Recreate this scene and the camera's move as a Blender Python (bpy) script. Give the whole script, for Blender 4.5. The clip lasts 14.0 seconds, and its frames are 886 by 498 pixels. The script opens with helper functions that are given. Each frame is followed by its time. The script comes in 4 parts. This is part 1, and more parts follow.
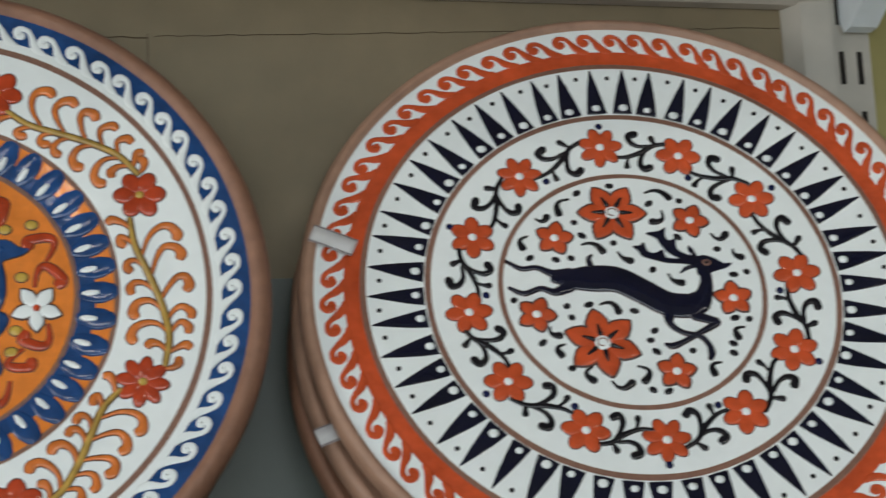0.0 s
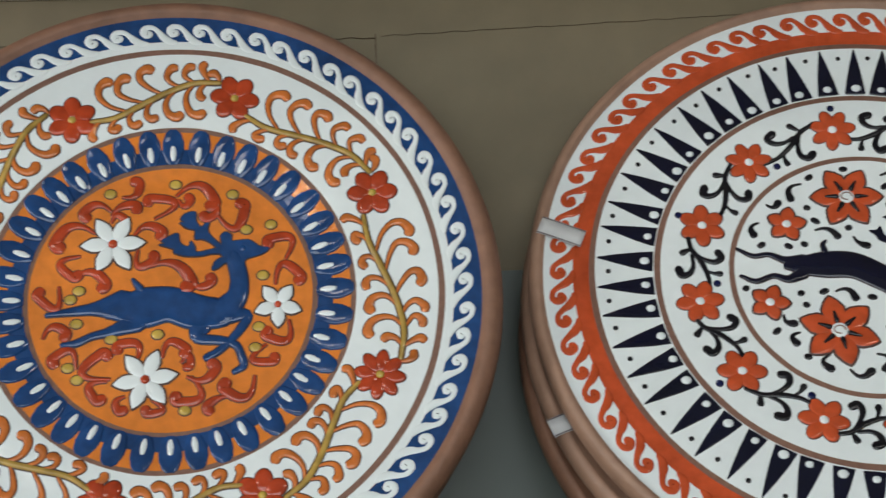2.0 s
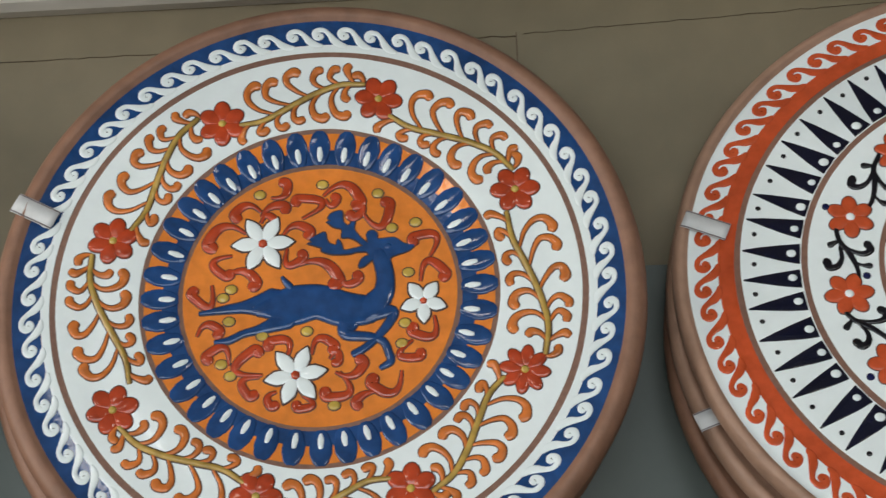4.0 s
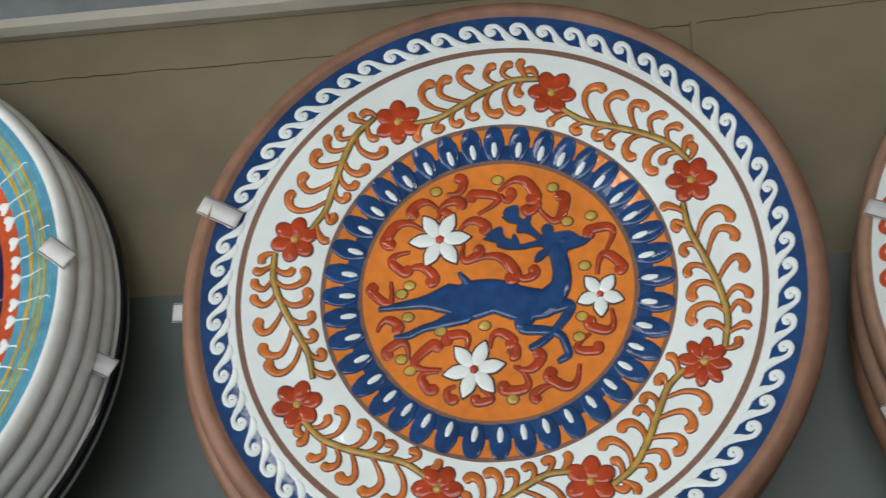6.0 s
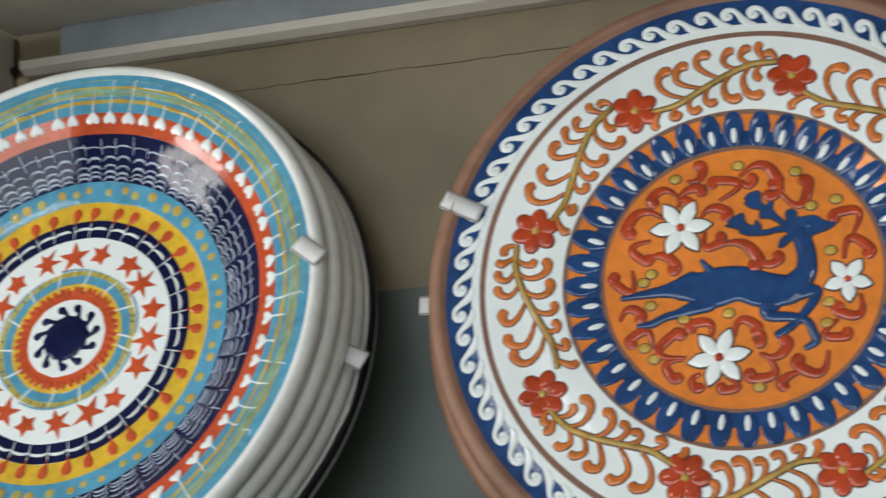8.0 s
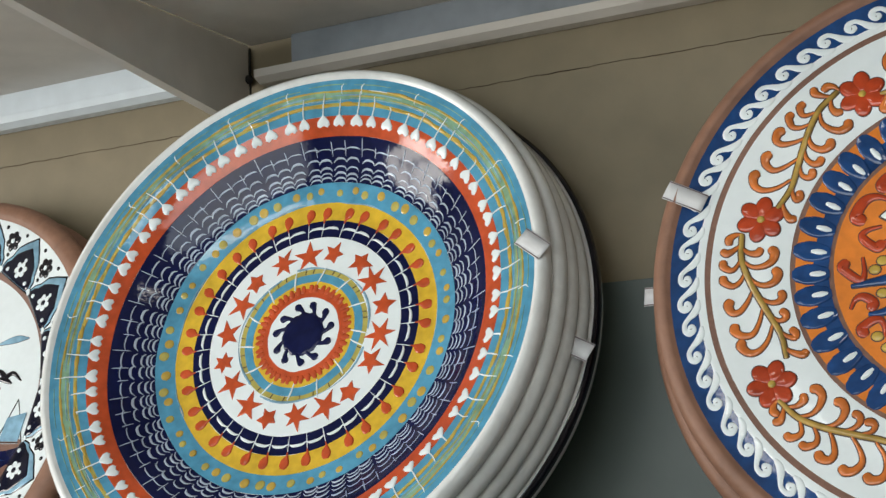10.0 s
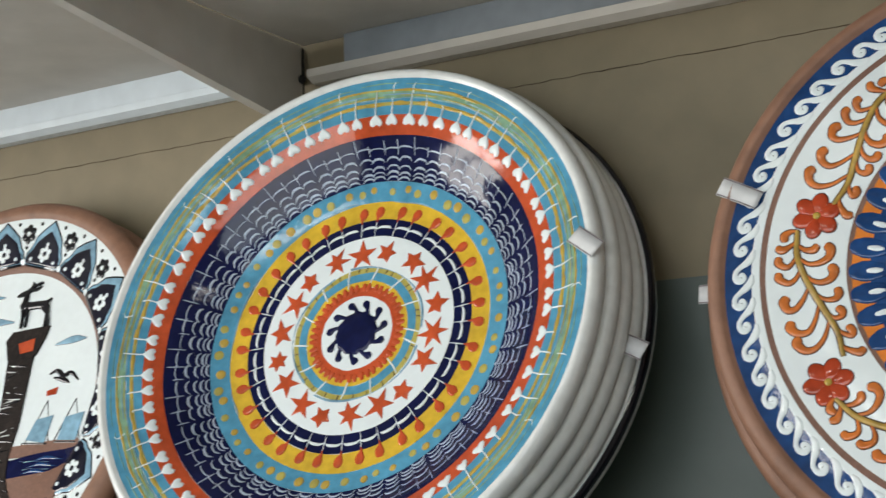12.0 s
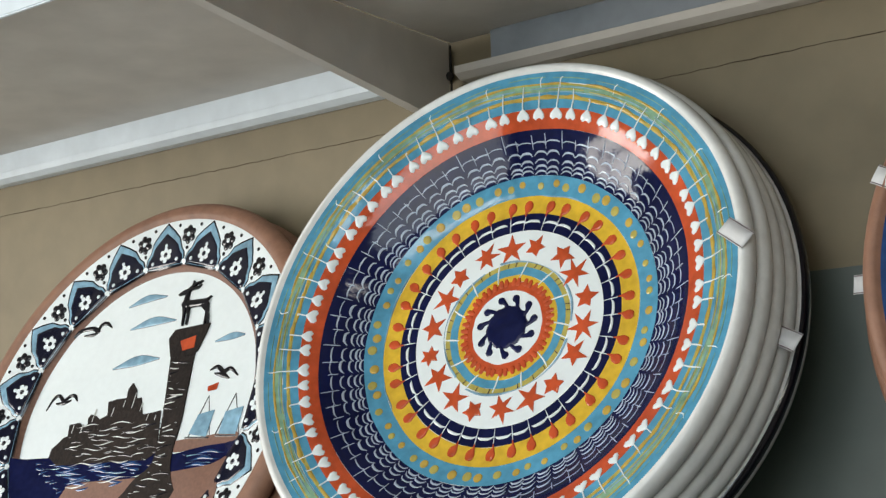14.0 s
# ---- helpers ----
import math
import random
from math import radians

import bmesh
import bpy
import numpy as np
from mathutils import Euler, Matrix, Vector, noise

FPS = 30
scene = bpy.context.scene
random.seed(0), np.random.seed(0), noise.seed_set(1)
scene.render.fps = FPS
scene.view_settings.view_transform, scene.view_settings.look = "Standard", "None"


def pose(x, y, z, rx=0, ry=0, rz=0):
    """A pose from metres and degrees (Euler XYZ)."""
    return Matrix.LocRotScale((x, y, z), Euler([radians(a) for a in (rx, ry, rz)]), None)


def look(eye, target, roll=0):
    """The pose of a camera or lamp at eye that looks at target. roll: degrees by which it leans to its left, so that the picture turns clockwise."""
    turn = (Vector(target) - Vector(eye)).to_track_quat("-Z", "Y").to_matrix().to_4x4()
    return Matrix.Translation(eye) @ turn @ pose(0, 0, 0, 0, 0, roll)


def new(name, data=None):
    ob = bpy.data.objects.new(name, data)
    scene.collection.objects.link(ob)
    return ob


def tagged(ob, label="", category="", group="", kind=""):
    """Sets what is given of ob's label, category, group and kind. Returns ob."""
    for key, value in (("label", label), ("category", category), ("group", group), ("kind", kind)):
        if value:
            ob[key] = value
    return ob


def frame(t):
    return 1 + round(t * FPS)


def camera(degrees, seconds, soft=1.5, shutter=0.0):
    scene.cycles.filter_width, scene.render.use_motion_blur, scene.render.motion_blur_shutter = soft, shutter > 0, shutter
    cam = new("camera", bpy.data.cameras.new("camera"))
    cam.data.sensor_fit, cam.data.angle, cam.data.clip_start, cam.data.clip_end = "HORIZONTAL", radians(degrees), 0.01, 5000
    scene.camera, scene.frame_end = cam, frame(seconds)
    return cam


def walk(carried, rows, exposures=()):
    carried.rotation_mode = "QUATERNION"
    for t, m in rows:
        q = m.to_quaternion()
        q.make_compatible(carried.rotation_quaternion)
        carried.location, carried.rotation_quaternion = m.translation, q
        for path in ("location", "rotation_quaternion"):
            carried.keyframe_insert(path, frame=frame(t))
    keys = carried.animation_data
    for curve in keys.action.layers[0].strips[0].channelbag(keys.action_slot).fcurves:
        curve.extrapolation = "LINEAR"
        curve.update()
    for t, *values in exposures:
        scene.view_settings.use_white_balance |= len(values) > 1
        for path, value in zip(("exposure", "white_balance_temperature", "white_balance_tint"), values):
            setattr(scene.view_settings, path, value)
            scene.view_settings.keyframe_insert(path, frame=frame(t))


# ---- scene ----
cam = camera(34.167, 14.0, soft=1.35, shutter=0.7)
EYE = 1.45
ROWS = [
    (0.0, -0.0000, 0.0000, 0.0000, -12.472, 9.160, 2.640),
    (0.5, -0.0066, -0.0024, 0.0008, -9.873, 9.090, 2.648),
    (1.0, -0.0044, -0.0028, 0.0027, -7.239, 9.007, 2.532),
    (1.5, -0.0054, -0.0039, 0.0027, -5.462, 9.018, 2.569),
    (2.0, -0.0039, -0.0061, 0.0033, -3.505, 8.956, 2.526),
    (4.5, -0.0035, -0.0143, -0.0016, 3.537, 9.289, 2.344),
    (5.0, -0.0063, -0.0166, -0.0025, 5.152, 9.347, 2.329),
    (5.5, -0.0039, -0.0178, -0.0027, 7.625, 9.343, 2.272),
    (6.0, -0.0027, -0.0162, 0.0005, 9.372, 9.178, 2.236),
    (6.5, -0.0025, -0.0191, 0.0017, 11.107, 9.074, 2.248),
    (7.0, -0.0022, -0.0214, 0.0017, 13.559, 9.054, 2.222),
    (7.5, -0.0027, -0.0250, 0.0040, 16.575, 8.886, 2.233),
    (8.0, -0.0048, -0.0285, 0.0052, 18.723, 8.786, 2.299),
    (8.5, -0.0022, -0.0315, 0.0066, 22.734, 8.708, 2.331),
    (9.0, 0.0037, -0.0367, 0.0046, 25.833, 8.789, 2.258),
    (11.5, 0.0057, -0.0317, 0.0037, 29.209, 8.908, 2.206),
    (12.0, 0.0066, -0.0324, 0.0034, 30.374, 8.924, 2.161),
    (12.5, 0.0084, -0.0343, 0.0048, 32.399, 8.817, 2.179),
    (13.0, 0.0109, -0.0336, 0.0030, 34.638, 8.910, 2.116),
    (13.5, 0.0130, -0.0334, 0.0025, 36.473, 8.928, 2.087),
    (14.0, 0.0138, -0.0336, 0.0035, 36.655, 8.880, 2.099),
]
walk(cam, [(t, pose(x, y, EYE + z, 90 + pitch, roll, yaw)) for t, x, y, z, yaw, pitch, roll in ROWS],
     exposures=[(0.0, -0.18), (2.0, -0.10), (7.0, 0.0), (14.0, 0.05)])

# ---- light ----
world = bpy.data.worlds.new("world")
scene.world = world
world.use_nodes = True
sky = world.node_tree.nodes.new("ShaderNodeTexSky")
sky.sky_type, sky.sun_disc = "NISHITA", False
sky.sun_elevation, sky.sun_rotation = radians(42), radians(200)
world.node_tree.links.new(sky.outputs[0], world.node_tree.nodes["Background"].inputs[0])
world.node_tree.nodes["Background"].inputs[1].default_value = 0.12


def area(name, eye, target, size_x, size_y, power, colour):
    data = bpy.data.lights.new(name, "AREA")
    data.shape, data.size, data.size_y, data.energy, data.color = "RECTANGLE", size_x, size_y, power, colour
    ob = new(name, data)
    ob.matrix_world = look(eye, target)
    return ob


area("window_light", (-2.16, -0.25, 1.55), (0.0, -0.10, 1.55), 0.66, 0.96, 28, (1.0, 0.962, 0.90))
# broad front fill, added in an assumed window behind the camera
area("front_fill_light", (-0.55, -2.34, 1.70), (-0.35, 0.0, 1.6), 2.5, 1.45, 43, (0.900, 0.972, 1.0))
# two overhead fills, added out of view and clear of the dishes' reflections
FILL_LAMPS = ((-1.3, -1.75), (1.1, -1.75))
for lx, ly in FILL_LAMPS:
    area("ceiling_fill", (lx, ly, 2.93), (lx, ly, 0.0), 1.2, 0.28, 7, (1.0, 0.95, 0.86))


# ---- materials ----
def material(name, colour, rough=0.5, metal=0.0, spread=0.08, grain=60.0, bump=0.0, bump_scale=120.0, coat=0.0, second=None, stain=6.0):
    m = bpy.data.materials.new(name)
    m.use_nodes = True
    n, l = m.node_tree.nodes, m.node_tree.links
    b = n["Principled BSDF"]
    b.inputs["Roughness"].default_value, b.inputs["Metallic"].default_value = rough, metal
    b.inputs["Coat Weight"].default_value, b.inputs["Coat Roughness"].default_value = coat, 0.06
    co = n.new("ShaderNodeTexCoord")
    fine, broad = n.new("ShaderNodeTexNoise"), n.new("ShaderNodeTexNoise")
    fine.inputs["Scale"].default_value, broad.inputs["Scale"].default_value = grain, stain
    fine.inputs["Detail"].default_value = 6
    l.new(co.outputs["Object"], fine.inputs["Vector"])
    l.new(co.outputs["Object"], broad.inputs["Vector"])
    add = n.new("ShaderNodeMath")
    l.new(fine.outputs["Fac"], add.inputs[0])
    l.new(broad.outputs["Fac"], add.inputs[1])
    ramp = n.new("ShaderNodeValToRGB")
    half = n.new("ShaderNodeMath")
    half.operation, half.inputs[1].default_value = "MULTIPLY", 0.5
    l.new(add.outputs[0], half.inputs[0])
    l.new(half.outputs[0], ramp.inputs[0])
    c = Vector(colour)
    d = Vector(second) if second else c * (1 - 2.2 * spread)
    ramp.color_ramp.elements[0].position, ramp.color_ramp.elements[1].position = 0.33, 0.67
    ramp.color_ramp.elements[0].color = (*d, 1)
    ramp.color_ramp.elements[1].color = (*(c * (1 + spread)), 1)
    l.new(ramp.outputs[0], b.inputs["Base Color"])
    if bump:
        t = n.new("ShaderNodeTexNoise")
        t.inputs["Scale"].default_value, t.inputs["Detail"].default_value = bump_scale, 3
        l.new(co.outputs["Object"], t.inputs["Vector"])
        bm_ = n.new("ShaderNodeBump")
        bm_.inputs["Strength"].default_value, bm_.inputs["Distance"].default_value = 1.0, bump
        l.new(t.outputs["Fac"], bm_.inputs["Height"])
        l.new(bm_.outputs[0], b.inputs["Normal"])
    return m


def glaze(name, colour, spread=0.06, rough=0.09, second=None):
    m = material(name, colour, rough, 0, spread, 140, 0.00018, 110, 0.0, second, 25)
    m.node_tree.nodes["Principled BSDF"].inputs["Specular IOR Level"].default_value = 0.42
    return m


G_WHITE = glaze("white_glaze", (0.765, 0.83, 0.845), 0.02)
G_BLUE = glaze("cobalt_glaze", (0.014, 0.060, 0.195), 0.2)
G_NAVY = glaze("navy_glaze", (0.007, 0.010, 0.054), 0.2, 0.07)
G_NAVY.node_tree.nodes["Principled BSDF"].inputs["Specular IOR Level"].default_value = 0.25
G_INK = glaze("blue_black_glaze", (0.005, 0.006, 0.020), 0.2, 0.08)
G_BLACK = glaze("black_glaze", (0.006, 0.006, 0.010), 0.2)
G_ORANGE = glaze("orange_glaze", (0.74, 0.225, 0.035), 0.10)
G_LEAF = glaze("leaf_orange_glaze", (0.60, 0.17, 0.035), 0.18)
G_RED = glaze("red_glaze", (0.46, 0.058, 0.017), 0.18)
G_VERMILION = glaze("vermilion_glaze", (0.55, 0.085, 0.026), 0.14)
G_YELLOW = glaze("mustard_glaze", (0.52, 0.36, 0.07), 0.15)
G_STEM = glaze("stem_glaze", (0.46, 0.30, 0.07), 0.25)
G_SUN = glaze("sun_yellow_glaze", (0.70, 0.45, 0.040), 0.12)
G_SKY = glaze("turquoise_glaze", (0.088, 0.315, 0.48), 0.14)
G_ICE = glaze("ice_glaze", (0.48, 0.56, 0.68), 0.15)
G_OLIVE = glaze("olive_yellow_glaze", (0.46, 0.40, 0.10), 0.15)
G_TEAL = glaze("teal_glaze", (0.24, 0.41, 0.27), 0.2)
G_PALE = glaze("pale_blue_glaze", (0.24, 0.42, 0.55), 0.2)
LINE = material("manganese_outline", (0.055, 0.022, 0.016), 0.5, 0, 0.2, 200)
CLAYRING = material("bare_clay_line", (0.20, 0.10, 0.068), 0.6, 0, 0.15, 300, 0.0002, 400)
CLAY = material("terracotta", (0.265, 0.135, 0.085), 0.55, 0, 0.14, 90, 0.0004, 260, 0, None, 12)
CLAY_PALE = material("pale_terracotta", (0.35, 0.21, 0.145), 0.5, 0, 0.12, 90, 0.0004, 260, 0, None, 12)
CREAM = glaze("cream_glaze", (0.76, 0.78, 0.765), 0.05, 0.2)
BARK = material("dark_relief_glaze", (0.024, 0.017, 0.014), 0.7, 0, 0.3, 240, 0.0012, 220, 0, (0.008, 0.006, 0.006))
BARK.node_tree.nodes["Principled BSDF"].inputs["Specular IOR Level"].default_value = 0.15
PAPER = material("label_paper", (0.66, 0.67, 0.68), 0.6, 0, 0.08, 80)
PAPER_INK = material("label_ink", (0.16, 0.12, 0.13), 0.7)
PANEL = material("beige_panel_paint", (0.214, 0.175, 0.108), 0.62, 0, 0.07, 35, 0.0003, 60, 0, None, 3)
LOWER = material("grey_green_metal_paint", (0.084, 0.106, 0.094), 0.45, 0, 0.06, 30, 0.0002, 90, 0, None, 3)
SHELFPAINT = material("grey_shelf_paint", (0.56, 0.53, 0.48), 0.5, 0, 0.07, 30, 0.0003, 70, 0, None, 4)
EDGE = material("blue_white_shelf_edge", (0.68, 0.76, 0.82), 0.42, 0, 0.06, 40, 0.0002, 90)
# shelf edge paint darkened: shade under the right tray put into the colour
SHADED_RAIL = material("shaded_rail_paint", (0.25, 0.28, 0.31), 0.5, 0, 0.12, 40, 0.0003, 80, 0, None, 9)
POSTPAINT = material("ivory_upright_paint", (0.42, 0.41, 0.37), 0.45, 0, 0.07, 40, 0.0002, 90)
DARK = material("dark_gap", (0.012, 0.010, 0.008), 0.9)
# dirt of the panel cracks, also the colour of the upright shadow line
SEAM = material("dirty_seam_and_shade", (0.14, 0.10, 0.065), 0.9, 0, 0.3, 300)
OLIVE = material("olive_wall_paint", (0.33, 0.30, 0.12), 0.7, 0, 0.08, 20)
PLASTER = material("grey_plaster", (0.30, 0.29, 0.27), 0.8, 0, 0.05, 15, 0.0006, 40)
FLOORING = material("pale_floor_tile", (0.55, 0.53, 0.49), 0.4, 0, 0.1, 8)
ALU = material("window_aluminium", (0.55, 0.55, 0.55), 0.4, 0.6)
# glow for the added ceiling fills
LAMPGLOW = bpy.data.materials.new("added_lamp_diffuser")
LAMPGLOW.use_nodes = True
LAMPGLOW.node_tree.nodes["Principled BSDF"].inputs["Emission Color"].default_value = (1, 0.95, 0.86, 1)
LAMPGLOW.node_tree.nodes["Principled BSDF"].inputs["Emission Strength"].default_value = 5.0


# ---- building helpers ----
def link(name, verts, faces, mat, parent=None, label="", smooth=False):
    me = bpy.data.meshes.new(name)
    me.from_pydata(verts, [], faces)
    me.materials.append(mat)
    if smooth:
        me.polygons.foreach_set("use_smooth", [True] * len(me.polygons))
    me.update()
    ob = new(name, me)
    ob.parent = parent
    if label:
        ob["label"] = label
    return ob


def box(name, lo, hi, mat, parent=None, label="", bevel=0.0):
    bm = bmesh.new()
    bmesh.ops.create_cube(bm, size=1)
    for v in bm.verts:
        v.co = Vector([(l + h) / 2 + c * (h - l) for c, l, h in zip(v.co, lo, hi)])
    if bevel:
        bmesh.ops.bevel(bm, geom=bm.edges[:], offset=bevel, segments=2, affect="EDGES")
    me = bpy.data.meshes.new(name)
    bm.to_mesh(me)
    bm.free()
    me.materials.append(mat)
    ob = new(name, me)
    ob.parent = parent
    if label:
        ob["label"] = label
    return ob


def prism(name, outline, axis, a, b, mat, parent=None, label=""):
    """An outline in the two other axes, drawn out along one axis from a to b."""
    def at(p, q):
        return {"x": (q, p[0], p[1]), "y": (p[0], q, p[1]), "z": (p[0], p[1], q)}[axis]
    k = len(outline)
    verts = [at(p, a) for p in outline] + [at(p, b) for p in outline]
    faces = [tuple(range(k)), tuple(range(2 * k - 1, k - 1, -1))] + [(i, k + i, k + (i + 1) % k, (i + 1) % k) for i in range(k)]
    ob = link(name, verts, faces, mat, parent, label)
    bm = bmesh.new()
    bm.from_mesh(ob.data)
    bmesh.ops.recalc_face_normals(bm, faces=bm.faces)
    bm.to_mesh(ob.data)
    bm.free()
    return ob


def polar(r, degrees):
    return (r * math.cos(radians(degrees)), r * math.sin(radians(degrees)))


def smooth_line(points, per=5):
    """A soft curve through points, each with any number of values."""
    pts = [Vector(p) if len(p) > 2 else Vector((*p, 0)) for p in points]
    if len(pts) == 2:
        return [pts[0].lerp(pts[1], i / per) for i in range(per + 1)]
    ext = [2 * pts[0] - pts[1], *pts, 2 * pts[-1] - pts[-2]]
    out = []
    for i in range(1, len(ext) - 2):
        p0, p1, p2, p3 = ext[i - 1:i + 3]
        for k in range(per):
            t = k / per
            out.append(0.5 * (2 * p1 + (p2 - p0) * t + (2 * p0 - 5 * p1 + 4 * p2 - p3) * t * t + (3 * p1 - p0 - 3 * p2 + p3) * t ** 3))
    out.append(pts[-1])
    return out


class Relief:
    """Glaze shapes laid on the face of a dish whose height over its own plane is rise(r)."""

    def __init__(self, rise):
        self.base = 0.0003
        self.rise, self.verts, self.faces = rise, [], []

    def put(self, x, y, lift):
        self.verts.append((x, y, self.rise(math.hypot(x, y)) + (self.base + 0.62 * lift if lift > 0.0001 else lift)))
        return len(self.verts) - 1

    def stroke(self, points, lift=0.0009, grow=0.0, per=5, round_end=True, side=0.78):
        """A brush line with a rounded back: points of x, y and half width."""
        line = smooth_line(points, per)

        def cut(top):
            half_ = [(-1, -0.0003), (-0.93, top * 0.45), (-0.74, top * (0.55 + 0.4 * side)), (0, top)]
            return half_ + [(-a, z) for a, z in reversed(half_[:-1])]
        if round_end:
            for end, sign in ((0, -1), (-1, 1)):
                a = line[end]
                b = line[1] if end == 0 else line[-2]
                way = Vector((a.x - b.x, a.y - b.y, 0))
                if way.length > 1e-9:
                    way.normalize()
                    w = a.z
                    tips = [Vector((a.x + way.x * w * s, a.y + way.y * w * s, w * c)) for s, c in ((0.55, 0.82), (0.92, 0.38))]
                    line = ([*reversed(tips), *line] if end == 0 else [*line, *tips])
        rows = []
        for i, p in enumerate(line):
            q, o = line[min(i + 1, len(line) - 1)], line[max(i - 1, 0)]
            d = Vector((q.x - o.x, q.y - o.y))
            d = d.normalized() if d.length > 1e-9 else Vector((1, 0))
            n, w = Vector((-d.y, d.x)), max(p.z, 0.00008) + grow
            top = lift * (1.0 if side >= 1.0 else min(1.0, 0.45 + w / 0.003))
            rows.append([self.put(p.x + n.x * w * s, p.y + n.y * w * s, z) for s, z in cut(top)])
        for a, b in zip(rows, rows[1:]):
            for k in range(len(a) - 1):
                self.faces.append((a[k], b[k], b[k + 1], a[k + 1]))
        return self

    def dome(self, loop, lift=0.0010, grow=1.0, centre=None, edge=0.55):
        """A pillow of glaze over a star-shaped loop."""
        cx = sum(p[0] for p in loop) / len(loop) if centre is None else centre[0]
        cy = sum(p[1] for p in loop) / len(loop) if centre is None else centre[1]
        rings = []
        for s, z in ((1.0, -0.0003), (0.95, lift * edge * 0.7), (0.84, lift * (0.3 + 0.7 * edge)), (0.5, lift * 0.95)):
            rings.append([self.put(cx + (p[0] - cx) * s * grow, cy + (p[1] - cy) * s * grow, z) for p in loop])
        mid = self.put(cx, cy, lift)
        k = len(loop)
        for a, b in zip(rings, rings[1:]):
            for i in range(k):
                self.faces.append((a[i], a[(i + 1) % k], b[(i + 1) % k], b[i]))
        for i in range(k):
            self.faces.append((rings[-1][i], rings[-1][(i + 1) % k], mid))
        return self

    def slab(self, loop, lift=0.0008):
        """A flat patch of any outline, with upright edges."""
        low = [self.put(x, y, -0.0003) for x, y in loop]
        top = [self.put(x, y, lift) for x, y in loop]
        k = len(loop)
        area_ = sum(loop[i][0] * loop[(i + 1) % k][1] - loop[(i + 1) % k][0] * loop[i][1] for i in range(k))
        self.faces.append(tuple(top if area_ > 0 else reversed(top)))
        self.faces += [(low[i], low[(i + 1) % k], top[(i + 1) % k], top[i]) for i in range(k)]
        return self

    def band(self, r0, r1, lift=0.0004, seg=192, rings=3, wobble=0.0, seed=0):
        """A flat ring of glaze from radius r0 to r1."""
        self.base = 0.0
        rows, rings = [], max(rings, int((r1 - r0) / 0.002))
        for j in range(-1, rings + 2):
            s = min(max(j / rings, 0), 1)
            row = []
            for i in range(seg):
                a = 360 * i / seg
                w = wobble * noise.noise((math.cos(radians(a)) * 4, math.sin(radians(a)) * 4, seed + r1 * 90)) if wobble else 0
                x, y = polar(max(r0 + (r1 - r0) * s + (w if r0 > 0 or s > 0 else 0), 0.00001), a)
                row.append(self.put(x, y, lift if 0 <= j <= rings else -0.0004))
            rows.append(row)
        for a, b in zip(rows, rows[1:]):
            for i in range(seg):
                self.faces.append((a[i], a[(i + 1) % seg], b[(i + 1) % seg], b[i]))
        return self

    def done(self, name, mat, parent, label=""):
        bm = bmesh.new()
        me = bpy.data.meshes.new(name)
        me.from_pydata(self.verts, [], self.faces)
        bm.from_mesh(me)
        bmesh.ops.triangulate(bm, faces=[f for f in bm.faces if len(f.verts) > 4])
        flip = [f for f in bm.faces if f.normal.z < -1e-6]
        bmesh.ops.reverse_faces(bm, faces=flip)
        for f in bm.faces:
            f.smooth = True
        bm.to_mesh(me)
        bm.free()
        me.set_sharp_from_angle(angle=radians(58))
        me.materials.append(mat)
        ob = new(name, me)
        ob.parent = parent
        if label:
            ob["label"] = label
        return ob


def lathe(name, profile, mat, parent, seg=160, label=""):
    verts, faces = [], []
    for r, z in profile:
        verts += [(*polar(max(r, 0.0001), 360 * i / seg), z) for i in range(seg)]
    for j in range(len(profile) - 1):
        for i in range(seg):
            k = (i + 1) % seg
            faces.append((j * seg + i, j * seg + k, (j + 1) * seg + k, (j + 1) * seg + i))
    return link(name, verts, faces, mat, parent, label, smooth=True)


def stand(name, centre, facing, label, category, group=""):
    """An empty at a dish's middle: x to its right, y up its face, z out of its face."""
    n = Vector(facing).normalized()
    u = Vector((0, 0, 1)).cross(n).normalized()
    v = n.cross(u)
    m = Matrix((u, v, n)).transposed().to_4x4()
    m.translation = Vector(centre) + Vector((0, 0, EYE))
    ob = new(name)
    ob.empty_display_size = 0.05
    ob.matrix_world = m
    return tagged(ob, label, category, group)


def steps(*pairs):
    """Height by radius, soft between the pairs."""
    rs, hs = [p[0] for p in pairs], [p[1] for p in pairs]

    def rise(r):
        if r >= rs[-1]:
            return hs[-1]
        for a in range(len(rs) - 1):
            if r <= rs[a + 1]:
                t = (r - rs[a]) / (rs[a + 1] - rs[a])
                t = t * t * (3 - 2 * t)
                return hs[a] + (hs[a + 1] - hs[a]) * t
        return hs[-1]
    return rise


def swell(*pairs):
    """Height by radius, one even curve through the pairs."""
    rs, hs = [p[0] for p in pairs], [p[1] for p in pairs]
    grads = [(hs[i + 1] - hs[i]) / (rs[i + 1] - rs[i]) for i in range(len(rs) - 1)]
    tang = [0.0] + [2 * a * b / (a + b) if a * b > 0 else 0.0 for a, b in zip(grads, grads[1:])] + [grads[-1]]

    def rise(r):
        r = min(max(r, 0.0), rs[-1])
        k = max(i for i in range(len(rs) - 1) if r >= rs[i])
        w = rs[k + 1] - rs[k]
        t = (r - rs[k]) / w
        return ((1 + 2 * t) * (1 - t) ** 2 * hs[k] + t * (1 - t) ** 2 * w * tang[k] + t * t * (3 - 2 * t) * hs[k + 1] + t * t * (t - 1) * w * tang[k + 1])
    return rise


